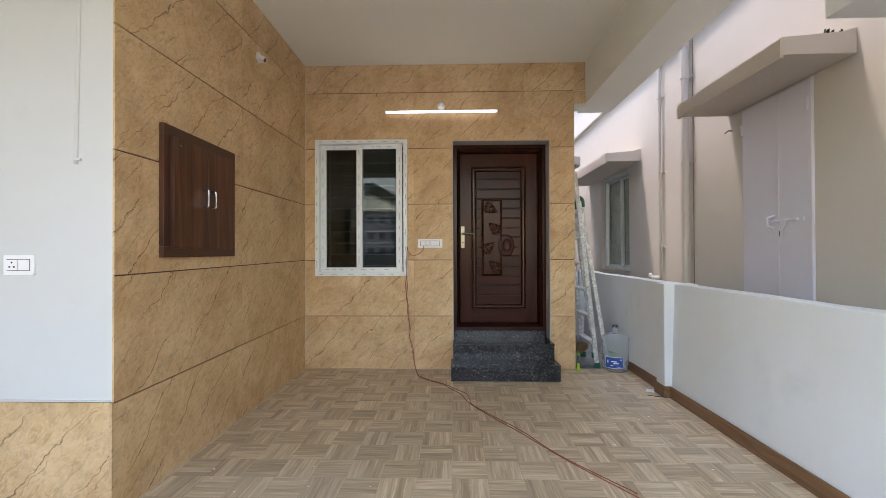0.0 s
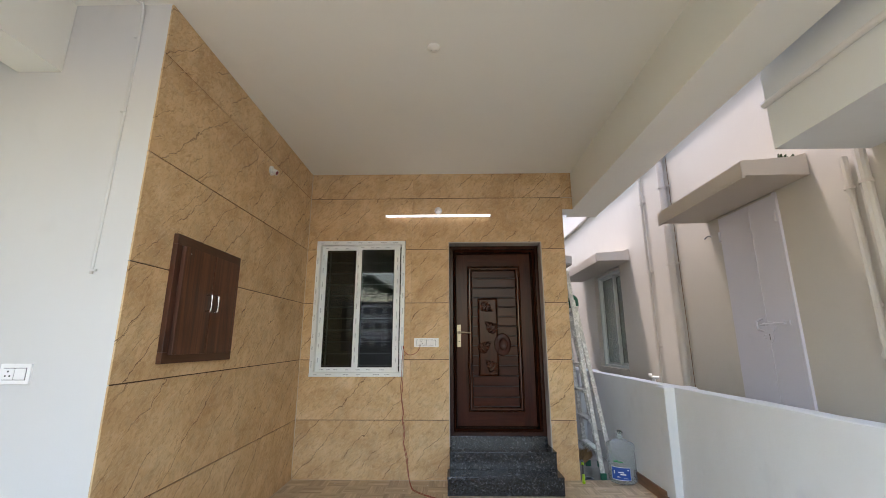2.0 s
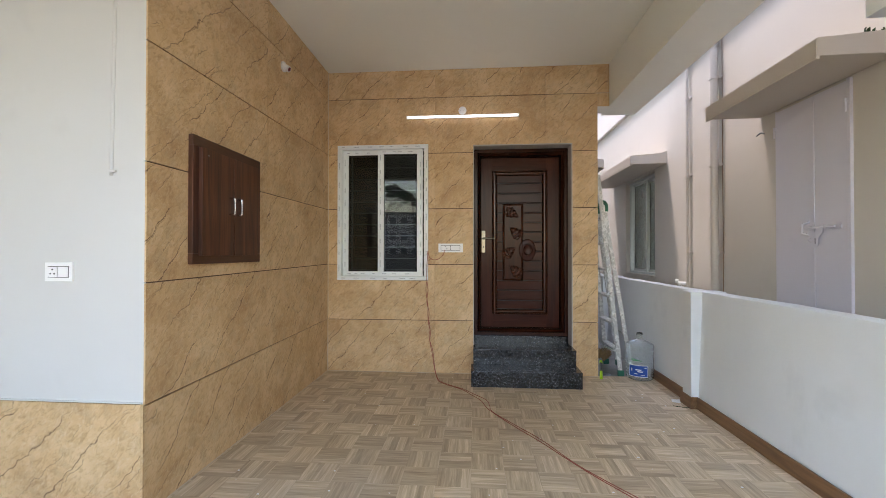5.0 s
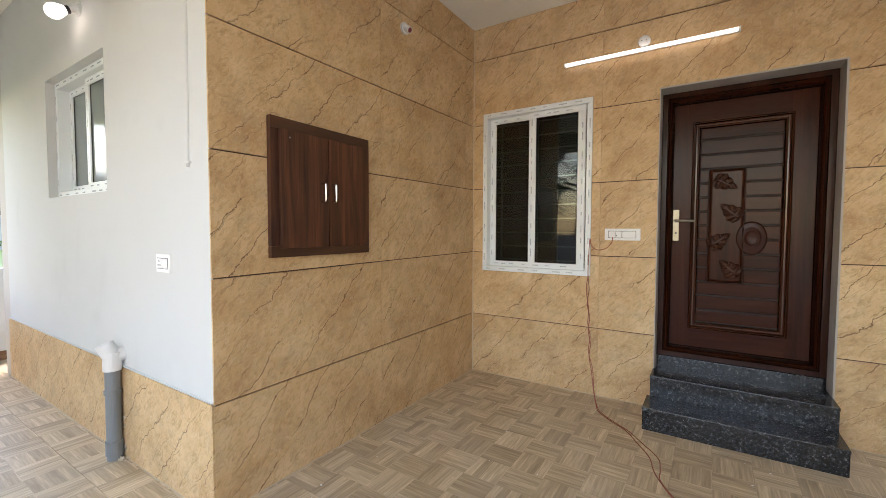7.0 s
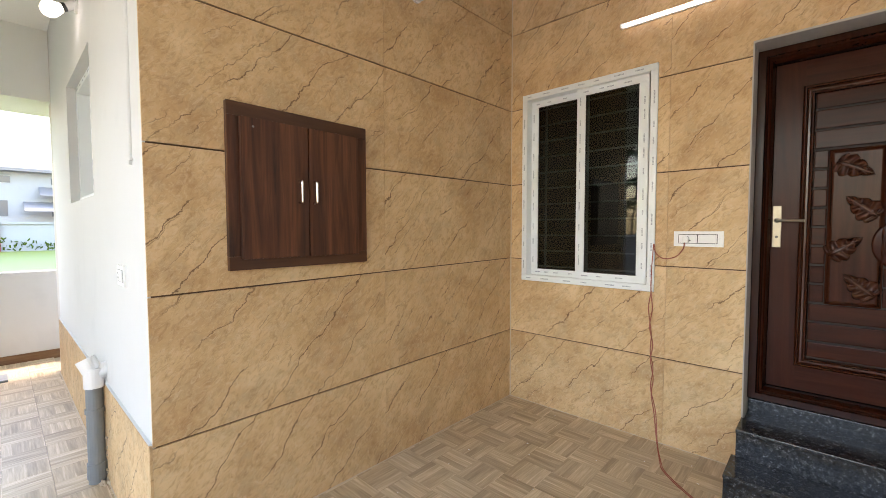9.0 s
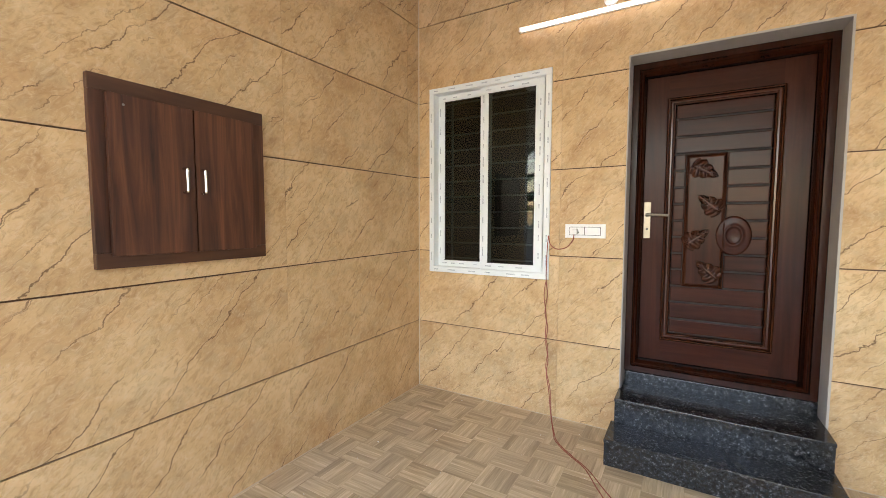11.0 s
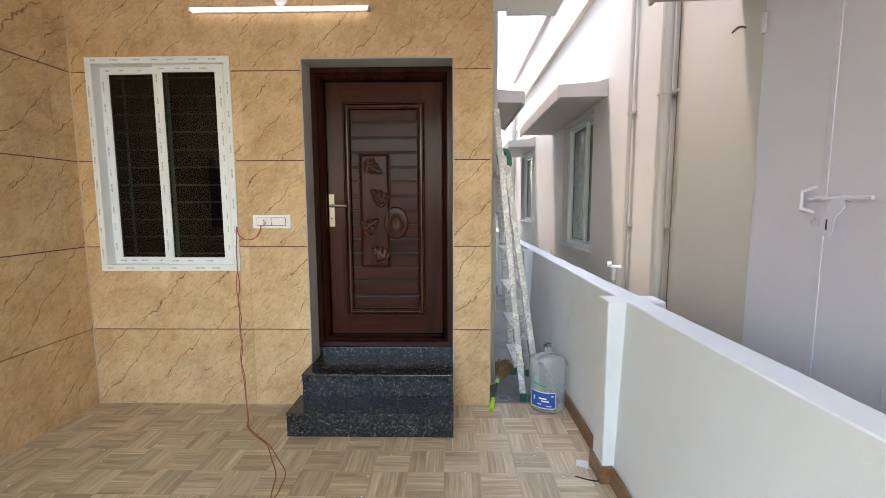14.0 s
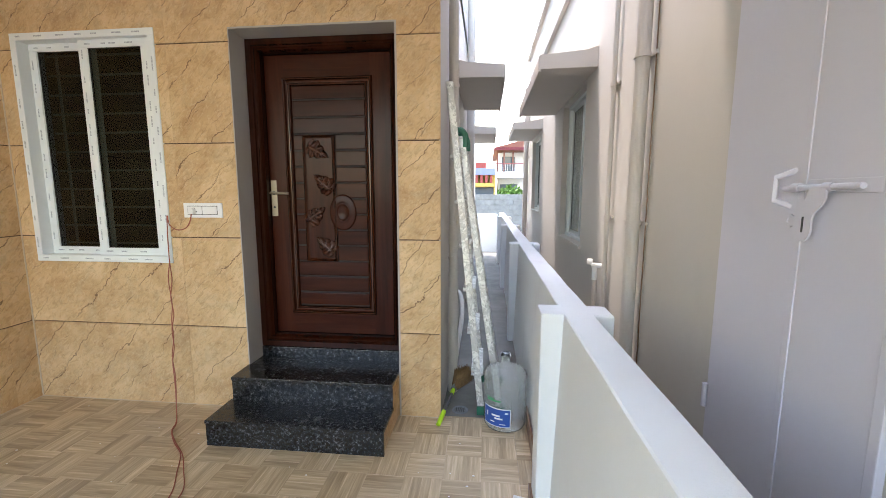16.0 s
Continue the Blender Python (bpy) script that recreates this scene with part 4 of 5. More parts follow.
bm = bmesh.new()
rng = random.Random(6)
for _ in range(26):
    p = Vector((PX + rng.uniform(0.03, 0.10), C - rng.uniform(0.012, 0.05), rng.uniform(0.0, 0.02)))
    if rng.random() < 0.35:
        p = Vector((PX + 0.045 + rng.uniform(-0.008, 0.008), C - 0.016, rng.uniform(0.05, 0.26)))
    q = rng.uniform(0.004, 0.011)
    bmesh.ops.create_icosphere(bm, subdivisions=1, radius=q, matrix=Matrix.Translation(p) @ Matrix.Diagonal((1.3, 0.9, 0.8, 1)))
tagged(part("cement_lumps", bm, M_PALE, pipe, "pale cement lumps where the pipe enters the floor"), kind="stuff")
conduit = thing("wall_conduit", (-1.735, C, 2.5), "slim white conduit down the white wall from the ceiling", "conduit")
part("conduit_pipe", sweep([(-1.755, C - 0.002, 1.70), (-1.748, C - 0.002, 2.1), (-1.738, C - 0.002, 2.8), (-1.735, C - 0.012, 3.26), (-1.75, C - 0.05, CEIL - 0.012), (-1.82, C - 0.13, CEIL - 0.012), (-1.95, C - 0.3, CEIL - 0.012)], 0.0095, 10), M_WHITE, conduit, smooth=True)
for z in (1.72, 2.62, 3.1):
    part("saddle", rbox(-1.762, -1.728, C - 0.012, C + 0.002, z - 0.006, z + 0.006, 0.002), M_WHITE, conduit)
hook = thing("ceiling_hook", (-1.86, C - 0.2, CEIL), "small bent wire hook under the ceiling", "hook")
part("wire", sweep([(-1.84, C - 0.2, CEIL), (-1.84, C - 0.2, CEIL - 0.03), (-1.86, C - 0.2, CEIL - 0.045), (-1.88, C - 0.2, CEIL - 0.03)], 0.003, 6), M_GREYPVC, hook)
tray = thing("metal_plate", (-5.28, 1.5, 0.0), "flat dark metal cover plate on the floor", "plate")
part("plate", rbox(-5.45, -5.2, 1.38, 1.62, -0.001, 0.02, 0.004), M_GREYPVC, tray)

# ---- pipes next door ----
for y, r, top in ((4.37, 0.038, 3.38), (4.94, 0.017, 3.6), (10.75, 0.05, 3.5)):
    p = thing("downpipe", (N - r - 0.02, y, -0.05), "painted downpipe clipped to the wall next door", "pipe", "downpipes next door")
    part("pipe_body", rods(((N - r - 0.015, y, -0.05), (N - r - 0.015, y, top), r), seg=18), M_PIPEPAINT, p)
    if r > 0.03:
        part("cowl", lathe([(r * 1.18, 0.0), (r * 1.18, 0.05), (r * 0.8, 0.075), (0.01, 0.08)], (N - r - 0.015, y, top - 0.01), 18), M_PINK, p, smooth=False)
    for z in (0.45, 1.305, 2.175, 3.05):
        c = part("clip", rods(((N - r - 0.015, y, z), (N - r - 0.015, y, z + 0.022), r + 0.006), seg=18), M_PIPEPAINT, p)
        part("clip_ear", rbox(N - 0.012, N + 0.001, y - r - 0.035, y + r + 0.035, z + 0.001, z + 0.021, 0.002), M_PIPEPAINT, c)
# shadow gap beside the big downpipe, modelled as a thin dark strip
p = thing("pipe_shadow_line", (N - 0.01, 4.30, 0.0), "thin dark strip standing for the shadow line beside a downpipe next door", "cable")
part("shadow_run", sweep([(N - 0.008, 4.305, 0.0), (N - 0.010, 4.300, 1.2), (N - 0.008, 4.307, 2.4), (N - 0.009, 4.304, 3.45)], 0.003, 6), M_SKIRT, p)
p = thing("outlet_tee", (N - 0.05, 5.01, 0.95), "white plastic tee outlet on the wall next door", "pipe fitting")
part("tee", rods(((N - 0.095, 5.03, 0.965), (N - 0.02, 4.99, 0.965), 0.018), ((N - 0.075, 5.02, 0.86), (N - 0.075, 5.02, 0.975), 0.018), seg=16), M_WHITEPVC, p)
part("cap", rods(((N - 0.120, 5.045, 0.988), (N - 0.090, 5.03, 0.988), 0.022), seg=16), M_WHITEPVC, p)
part("stub", rods(((N - 0.075, 5.02, -0.05), (N - 0.075, 5.02, 0.87), 0.015), seg=14), M_PIPEPAINT, p)
for y, x in ((2.33, 0.022), (2.22, 0.030)):
    p = thing("downpipe", (N - x - 0.01, y, 1.3), "painted downpipe clipped to the wall next door", "pipe", "downpipes next door")
    part("pipe_body", sweep([(N - x - 0.012, y, 2.46), (N - x - 0.012, y, 1.7), (N - x - 0.012, y, 1.33), (N - x - 0.012, y - 0.06, 1.27), (N - x - 0.012, y - 0.8, 1.26)], x, 10), M_PINK, p)
    for z in (1.55, 2.25):
        part("clip", rods(((N - x - 0.012, y, z), (N - x - 0.012, y, z + 0.02), x + 0.006), seg=14), M_PIPEPAINT, p)

# pipes on the lane wall of the house
for y, r in ((4.98, 0.035), (7.6, 0.05), (8.4, 0.03)):
    p = thing("lane_pipe", (R + r + 0.01, y, 0.0), "pale painted pipe up the lane wall", "pipe", "lane pipes")
    part("pipe_body", rods(((R + r + 0.012, y, -0.02), (R + r + 0.012, y, 4.6), r), seg=16), M_PINK, p)
    for z in (1.0, 2.2, 3.2):
        part("clip", rods(((R + r + 0.012, y, z), (R + r + 0.012, y, z + 0.022), r + 0.006), seg=16), M_PIPEPAINT, p)
hose = thing("bent_pipe", (R + 0.06, 5.3, 0.0), "white bent waste pipe low on the lane wall", "pipe")
part("pipe_body", sweep([(R + 0.005, 5.6, 0.62), (R + 0.07, 5.5, 0.60), (R + 0.09, 5.35, 0.45), (R + 0.06, 5.1, 0.2), (R + 0.05, 5.0, 0.0)], 0.019, 12), M_WHITEPVC, hose)

# ---- lilac door next door ----
nd = tagged(thing("door_2", (N, 3.24, 0.0), "closed lilac-painted two-leaf metal door next door", "door"), kind="structure")
for y0, y1 in ((NDOOR[0] + 0.03, 3.207), (3.213, NDOOR[1] - 0.012)):
    part("leaf", rbox(N - 0.014, N + 0.03, y0, y1, -0.04, NDOOR[3] - 0.012, 0.003), M_LILAC, nd)
part("jamb", rbox(N - 0.020, N + 0.02, NDOOR[0], NDOOR[0] + 0.028, -0.05, NDOOR[3], 0.004), M_LILAC, nd)
part("jamb", rbox(N - 0.006, N + 0.02, NDOOR[1] - 0.010, NDOOR[1], -0.05, NDOOR[3], 0.002), M_LILAC, nd)
part("meeting_strip", rbox(N - 0.018, N - 0.012, 3.196, 3.220, -0.03, NDOOR[3] - 0.02, 0.002), M_LILAC, nd)
for y in (NDOOR[0] + 0.03, NDOOR[1] - 0.012):
    for z in (0.72, 2.28):
        part("hinge", rods(((N - 0.020, y, z - 0.045), (N - 0.020, y, z + 0.045), 0.010), seg=10), M_LILAC, nd)
bolt = part("bolt", rods(((N - 0.034, 3.25, 1.489), (N - 0.034, 3.007, 1.494), 0.0078), seg=12), M_LILAC, nd, "painted sliding bolt")
part("bolt_plate", rbox(N - 0.020, N - 0.012, 2.975, 3.19, 1.478, 1.512, 0.002), M_LILAC, bolt)
for y in (3.205, 3.10):
    part("bolt_guide", rods(((N - 0.033, y - 0.013, 1.492), (N - 0.033, y + 0.013, 1.492), 0.0115), seg=12), M_LILAC, bolt)
out = [(3.148, 1.492), (3.096, 1.492), (3.094, 1.464), (3.104, 1.446), (3.124, 1.428), (3.130, 1.412), (3.130, 1.378), (3.137, 1.362), (3.149, 1.354), (3.164, 1.354), (3.177, 1.363), (3.183, 1.378), (3.183, 1.425), (3.174, 1.446), (3.154, 1.464), (3.148, 1.476)]
bm = bmesh.new()
fa = [bm.verts.new((N - 0.044, y, z)) for y, z in out]
fb = [bm.verts.new((N - 0.039, y, z)) for y, z in out]
bm.faces.new(fa)
bm.faces.new(fb[::-1])
for k in range(len(out)):
    j = (k + 1) % len(out)
    bm.faces.new((fa[k], fb[k], fb[j], fa[j]))
part("hasp", bm, M_LILAC, bolt)
part("hasp_slot", rbox(N - 0.0452, N - 0.0435, 3.1535, 3.1595, 1.377, 1.417, 0.0006), M_DARK, bolt)
for a, b in (((N - 0.010, 3.240, 1.540), (N - 0.040, 3.280, 1.520)), ((N - 0.040, 3.280, 1.526), (N - 0.040, 3.280, 1.452)), ((N - 0.040, 3.280, 1.458), (N - 0.010, 3.250, 1.440))):
    part("staple", rods((a, b, 0.0085), seg=6), M_LILAC, nd, "bent flat iron catch")
part("padlock_eye", lathe([(0.019, 0), (0.019, 0.006), (0.008, 0.006), (0.008, 0.001)], (N - 0.012, 3.245, 1.402), 18, Matrix.Rotation(radians(-90), 4, "Y")), M_LILAC, nd)
part("eye_plate", rbox(N - 0.020, N - 0.012, 3.212, 3.240, 1.388, 1.416, 0.002), M_LILAC, nd)
spike = thing("wall_nail", (N, 3.72, 2.30), "short bent nail in the wall next door", "nail")
part("nail", sweep([(N + 0.005, 3.73, 2.32), (N - 0.03, 3.73, 2.325), (N - 0.06, 3.735, 2.30)], 0.006, 6), M_GREYPVC, spike)

# ---- ladder ----
ladder = thing("step_ladder", (1.62, 4.88, 0.0), "paint-spattered aluminium folding ladder leaning in the lane", "ladder")


def lean(z, y, dx=0.0):
    """A point on the ladder's leaning line."""
    return Vector((1.645 - 0.103 * z + (0.128 - 0.049 * z if dx else 0.0), y, z))


def stile(y0, y1, top, dx):
    bm = bmesh.new()
    a, b = lean(0.004, y0, dx), lean(top, y1, dx)
    w, d = 0.030, 0.011
    ring = []
    for p in (a, b):
        ring.append([bm.verts.new(p + Vector((sx * w / 2 * 1.5, sy * d, 0))) for sx, sy in ((-1, -1), (1, -1), (1, 1), (-1, 1))])
    for k in range(4):
        bm.faces.new((ring[0][k], ring[0][(k + 1) % 4], ring[1][(k + 1) % 4], ring[1][k]))
    bm.faces.new(ring[0])
    bm.faces.new(ring[1])
    bmesh.ops.bevel(bm, geom=bm.edges[:], offset=0.003, segments=1, affect="EDGES")
    return bm


for y0, y1, top, dx in ((4.66, 4.70, 2.17, 0.0), (5.16, 5.02, 2.17, 0.0), (4.69, 4.735, 1.84, 0.085), (5.13, 4.99, 1.84, 0.085)):
    s = part("stile", stile(y0, y1, top, dx), M_LADDER, ladder)
    p = lean(0.0, y0, dx)
    part("foot", rbox(p.x - 0.03, p.x + 0.03, y0 - 0.018, y0 + 0.018, -0.018, 0.045, 0.004), M_GREENCAP, s, "green plastic foot")
    if dx:
        q = lean(top, y1, dx)
        part("top_cap", sweep([q + Vector((0.030, 0, -0.07)), q + Vector((0.026, 0, 0.0)), q + Vector((0.0, 0, 0.035)), q + Vector((-0.03, 0, 0.03)), q + Vector((-0.045, 0, -0.01))], 0.021, 10), M_GREENCAP, s, "green plastic hinge cap")
for i in range(6):
    z = 0.26 + 0.29 * i
    a = lean(z, 4.672 + 0.018 * z)
    b = lean(z, 5.150 - 0.064 * z)
    part("tread", rbox(a.x - 0.045, a.x + 0.035, a.y, b.y, z - 0.012, z + 0.012, 0.004), M_LADDER, ladder)
for i in range(4):
    z = 0.42 + 0.42 * i
    a, b = lean(z, 4.70 + 0.02 * z, 0.085), lean(z, 5.12 - 0.07 * z, 0.085)
    part("brace", rods((a, b, 0.009), seg=8), M_LADDER, ladder)

# ---- water bottle ----
BX, BY = 1.797, 4.535
bottle = thing("water_bottle", (BX, BY, 0.0), "empty clear twenty-litre water bottle with a blue label", "bottle")
prof = [(0.02, 0.010), (0.105, 0.0), (0.124, 0.008), (0.132, 0.022), (0.134, 0.04), (0.134, 0.168), (0.130, 0.176), (0.130, 0.186), (0.134, 0.195), (0.134, 0.222), (0.128, 0.232), (0.128, 0.242), (0.134, 0.252), (0.134, 0.280), (0.128, 0.290), (0.128, 0.300), (0.134, 0.310), (0.135, 0.345), (0.131, 0.358), (0.122, 0.366), (0.118, 0.366), (0.090, 0.382), (0.058, 0.396), (0.036, 0.405), (0.029, 0.416), (0.027, 0.440), (0.027, 0.478)]
inner = [(r - 0.0035, h + (0.004 if i < 2 else 0.0)) for i, (r, h) in enumerate(prof)]
bm = bmesh.new()
rings = []
for r, h in prof + inner[::-1]:
    rings.append([bm.verts.new((BX + r * math.cos(2 * math.pi * k / 36), BY + r * math.sin(2 * math.pi * k / 36), h)) for k in range(36)])
for a, b in zip(rings, rings[1:] + rings[:1]):
    for k in range(36):
        bm.faces.new((a[k], a[(k + 1) % 36], b[(k + 1) % 36], b[k]))
bod = part("bottle_body", bm, M_BOTTLE, bottle, smooth=True)
bod.visible_shadow = False
part("neck_ring", lathe([(0.031, 0), (0.035, 0.004), (0.035, 0.010), (0.031, 0.014)], (BX, BY, 0.455), 24), M_BOTTLE, bod)


def curved_label(r, a0, a1, z0, z1, n=14):
    bm = bmesh.new()
    cols = []
    for k in range(n + 1):
        a = radians(a0 + (a1 - a0) * k / n)
        cols.append([bm.verts.new((BX + q * math.cos(a), BY + q * math.sin(a), z)) for q in (r, r + 0.001) for z in (z0, z1)])
    for p, q in zip(cols, cols[1:]):
        bm.faces.new((p[0], q[0], q[1], p[1]))
        bm.faces.new((p[2], q[2], q[3], p[3]))
    return bm


part("label_border", curved_label(0.1342, 203, 283, 0.045, 0.165), M_PLASTIC, bottle, "white label edge")
part("label", curved_label(0.1354, 205, 281, 0.051, 0.159), M_BLUE, bottle, "blue printed label")
for a0, a1, z0, z1 in ((232, 255, 0.112, 0.123), (240, 262, 0.095, 0.105), (228, 240, 0.072, 0.079), (214, 219, 0.10, 0.13), (268, 276, 0.135, 0.143), (254, 270, 0.064, 0.068)):
    part("label_print", curved_label(0.1366, a0, a1, z0, z1, 5), M_PLASTIC, bottle, "pale printed bar")
for a0, a1, z0, z1 in ((214, 236, 0.219, 0.225), (216, 256, 0.206, 0.215)):
    part("label_print", curved_label(0.1342, a0, a1, z0, z1, 6), M_LGREEN, bottle, "green printed bar")

# ---- broom ----
broom = thing("grass_broom", (1.40, 4.47, 0.0), "soft grass broom with a lime-green grip propped in the lane", "broom")
tip, neck, crown = Vector((1.376, 4.440, 0.018)), Vector((1.455, 4.72, 0.13)), Vector((1.555, 4.87, 0.235))
way = (neck - tip).normalized()
part("grip", sweep([tip, tip + 0.03 * way, tip + 0.08 * way, tip + 0.11 * way], 0.015, 12), M_NEON, broom, "lime-green plastic grip")
part("stick", rods((tip + 0.10 * way, neck, 0.011), seg=12), M_DARKSTICK, broom, "dark metal stick")
part("ferrule", rods((neck - 0.05 * way, neck - 0.01 * way, 0.015), seg=12), M_NEON, broom)
part("binding", rods((neck - 0.012 * way, neck + 0.05 * way, 0.021), seg=12), M_GREYPVC, broom, "dark wrapped binding")
bm = bmesh.new()
rng = random.Random(9)
out = (crown - neck).normalized()
sa = out.cross(Vector((0, 0, 1))).normalized()
sb = out.cross(sa)
for _ in range(420):
    u, w = rng.uniform(-1, 1), rng.uniform(-1, 1)
    l = 0.20 * (1 - 0.25 * abs(u)) * rng.uniform(0.8, 1.05)
    rod(bm, neck + 0.014 * (u * sa + w * sb), neck + l * out + 0.080 * u * sa + 0.030 * w * sb, 0.0026, 0.001, 4)
part("bristles", bm, M_STRAW, broom, "dry brown grass bristles")

drain = thing("floor_drain", (1.50, 4.70, -0.018), "round steel floor drain in the cement", "drain")
part("ring", lathe([(0.056, 0.0), (0.054, 0.004), (0.044, 0.004), (0.042, -0.001)], (1.50, 4.70, -0.018), 28), M_GREYPVC, drain)
for k in range(5):
    part("slot", rbox(1.47 + 0.013 * k, 1.476 + 0.013 * k, 4.675, 4.725, -0.0165, -0.0145, 0.0005), M_DARK, drain)

# ---- skirting of the boundary wall ----
for y0, y1, x in ((-2.8, 3.688, 1.945), (3.842, 4.585, 1.945)):
    bm = rbox(x - 0.012, x + 0.001, y0, y1, -0.011, 0.098, 0.002)
    solid("baseboard_boundary", bm, M_SKIRT, "brown wood-look tile skirting", "skirting")
bm = boxes((1.881, 1.8935, 3.69, 3.84, -0.011, 0.098), (1.881, 1.944, 3.678, 3.690, -0.011, 0.098), (1.881, 1.944, 3.840, 3.852, -0.011, 0.098))
solid("baseboard_pier", bm, M_SKIRT, "brown wood-look tile skirting round a pier", "skirting")

# ---- weeds on the sunshade next door ----
bm = bmesh.new()
rng = random.Random(17)
for _ in range(26):
    p = Vector((2.42 + rng.uniform(-0.05, 0.05), 2.68 + rng.uniform(-0.05, 0.05), 2.60 + rng.uniform(0, 0.025)))
    m = Matrix.Translation(p) @ Euler((rng.uniform(0, 3), rng.uniform(0, 3), rng.uniform(0, 3))).to_matrix().to_4x4() @ Matrix.Diagonal((0.035, 0.016, 0.002, 1))
    bmesh.ops.create_cube(bm, size=1, matrix=m)
t = thing("ledge_weed", (2.42, 2.68, 2.6), "small green weed growing on a concrete sunshade", "weed")
part("leaves", bm, M_LEAF, t)

# ---- litter ----
bm = bmesh.new()
vs = [bm.verts.new(p) for p in ((1.80, 3.83, 0.004), (1.86, 3.80, 0.004), (1.875, 3.85, 0.02), (1.815, 3.875, 0.012))]
bm.faces.new(vs)
bmesh.ops.solidify(bm, geom=bm.faces[:], thickness=0.002)
t = thing("paper_scrap", (1.84, 3.84, 0), "small crumpled white paper scrap on the floor", "paper")
part("sheet", bm, M_PLASTIC, t)
bm = sweep([(1.77, 3.74, 0.004), (1.83, 3.71, 0.006), (1.885, 3.70, 0.004)], 0.005, 6)
for v in bm.verts:
    v.co.z *= 0.5
t = thing("fallen_leaf", (1.83, 3.71, 0), "thin dry green leaf on the floor", "leaf")
part("blade", bm, M_LEAF, t)
bm = bmesh.new()
rng = random.Random(4)
for _ in range(90):
    x, y = rng.uniform(-1.4, 1.85), rng.uniform(1.6, 4.5)
    if 0.0 < x < 1.15 and y > 4.06:
        continue
    r = rng.uniform(0.002, 0.006)
    bmesh.ops.create_icosphere(bm, subdivisions=1, radius=r, matrix=Matrix.Translation((x, y, r * 0.5)) @ Matrix.Diagonal((1.5, 1, 0.5, 1)))
tagged(solid("plaster_crumbs", bm, M_PLASTIC, "tiny white plaster crumbs on the floor", "debris", "stuff"))

# ---- far surroundings ----
def far_window(parent, bm):
    return part("window", bm, M_FARGLASS, parent)


field_wall = solid("wall_field", boxes((-43.0, -42.6, -30, 60, -0.14, 1.85), (-43.1, -42.5, -30, 60, 1.85, 2.0)), M_FARWALL, "pale compound wall across the field", "wall")
for y in range(-24, 56, 6):
    solid("wall_field_pier", boxes((-43.2, -42.4, y + 1.2, y + 1.75, -0.14, 2.05)), M_MAROON, "maroon pier of the compound wall", "pier")
barn = thing("far_building", (-55, 6, -0.14), "pale blue long building with a grey metal roof", "building")
part("wall", boxes((-62, -50, -25, 40, -0.14, 6.4)), M_FARWALL, barn)
part("roof", prism([(-63, 6.35), (-49.2, 6.35), (-49.2, 6.6), (-56, 7.9), (-63, 6.6)], -26, 41), M_ROOF, barn)
for k in range(14):
    y = -22 + 4.5 * k
    far_window(barn, boxes((-50.06, -49.95, y, y + 2.0, 5.4, 5.95)))
    far_window(barn, boxes((-50.06, -49.95, y, y + 1.8, 2.6, 3.9)))
awn = part("awning", prism([(-50, 3.7), (-47.6, 2.9), (-47.6, 3.0), (-50, 3.85)], 3.2, 9.5), M_ROOF, barn, "ribbed grey awning")
part("awning", prism([(-50, 5.0), (-48.8, 4.3), (-48.8, 4.4), (-50, 5.15)], 4.2, 9.5), M_ROOF, barn, "ribbed grey awning")
bm = bmesh.new()
rng = random.Random(21)
for _ in range(900):
    y = rng.uniform(-20, 45)
    h = rng.uniform(0.0, 0.9) * (0.4 + 0.6 * abs(math.sin(y * 0.7)))
    p = Vector((-42.2 + rng.uniform(-0.5, 0.3), y, h))
    m = Matrix.Translation(p) @ Euler((rng.uniform(0, 3), rng.uniform(0, 3), rng.uniform(0, 3))).to_matrix().to_4x4() @ Matrix.Diagonal((0.22, 0.10, 0.02, 1))
    bmesh.ops.create_cube(bm, size=1, matrix=m)
tagged(solid("field_bushes", bm, M_GRASS, "low weeds along the compound wall", "bushes", "stuff"))

# beyond the lane
block = solid("wall_block", boxes((-6, 14, 20.02, 20.25, -0.14, 1.42)), M_CONC, "bare grey block wall beyond the lane", "wall")
for row in range(7):
    for k in range(9):
        x = 0.2 + 0.4 * k + (0.2 if row % 2 else 0.0)
        part("block", rbox(x + 0.006, x + 0.394, 20.0, 20.03, -0.14 + 0.222 * row + 0.006, -0.14 + 0.222 * row + 0.216, 0.006, 1), M_BLOCK, block)
red = thing("far_red_house", (2.9, 33, -0.14), "white house with a red tiled balcony roof", "building")
part("wall", boxes((2.45, 9, 32, 40, -0.14, 4.3)), M_WHITE, red)
part("roof", prism([(2.1, 4.32), (9.5, 4.32), (9.5, 4.42), (5.2, 5.3), (2.1, 4.5)], 30.6, 40), M_REDROOF, red)
for k in range(9):
    part("roof_batten", boxes((2.1, 9.5, 30.5, 30.62, 4.34 + 0.02 * k, 4.35 + 0.02 * k)), M_MAROON, red)
for x in (2.35, 2.8, 3.4, 4.2, 5.0):
    part("post", rods(((x, 31, 2.9), (x, 31, 4.34), 0.05), seg=8), M_REDROOF, red)
part("balcony", boxes((2.2, 9, 30.8, 32, 2.5, 2.92)), M_WHITE, red)
for k in range(14):
    part("balcony_bar", rods(((2.25 + 0.16 * k, 30.84, 2.92), (2.25 + 0.16 * k, 30.84, 3.42), 0.018), seg=6), M_GRILLE, red)
part("balcony_rail", boxes((2.2, 9, 30.8, 30.88, 3.42, 3.48)), M_MAROON, red)
far_window(red, boxes((2.7, 3.6, 31.9, 32.05, 3.0, 4.0)))
far_window(red, boxes((2.6, 3.8, 31.9, 32.05, 0.8, 2.1)))
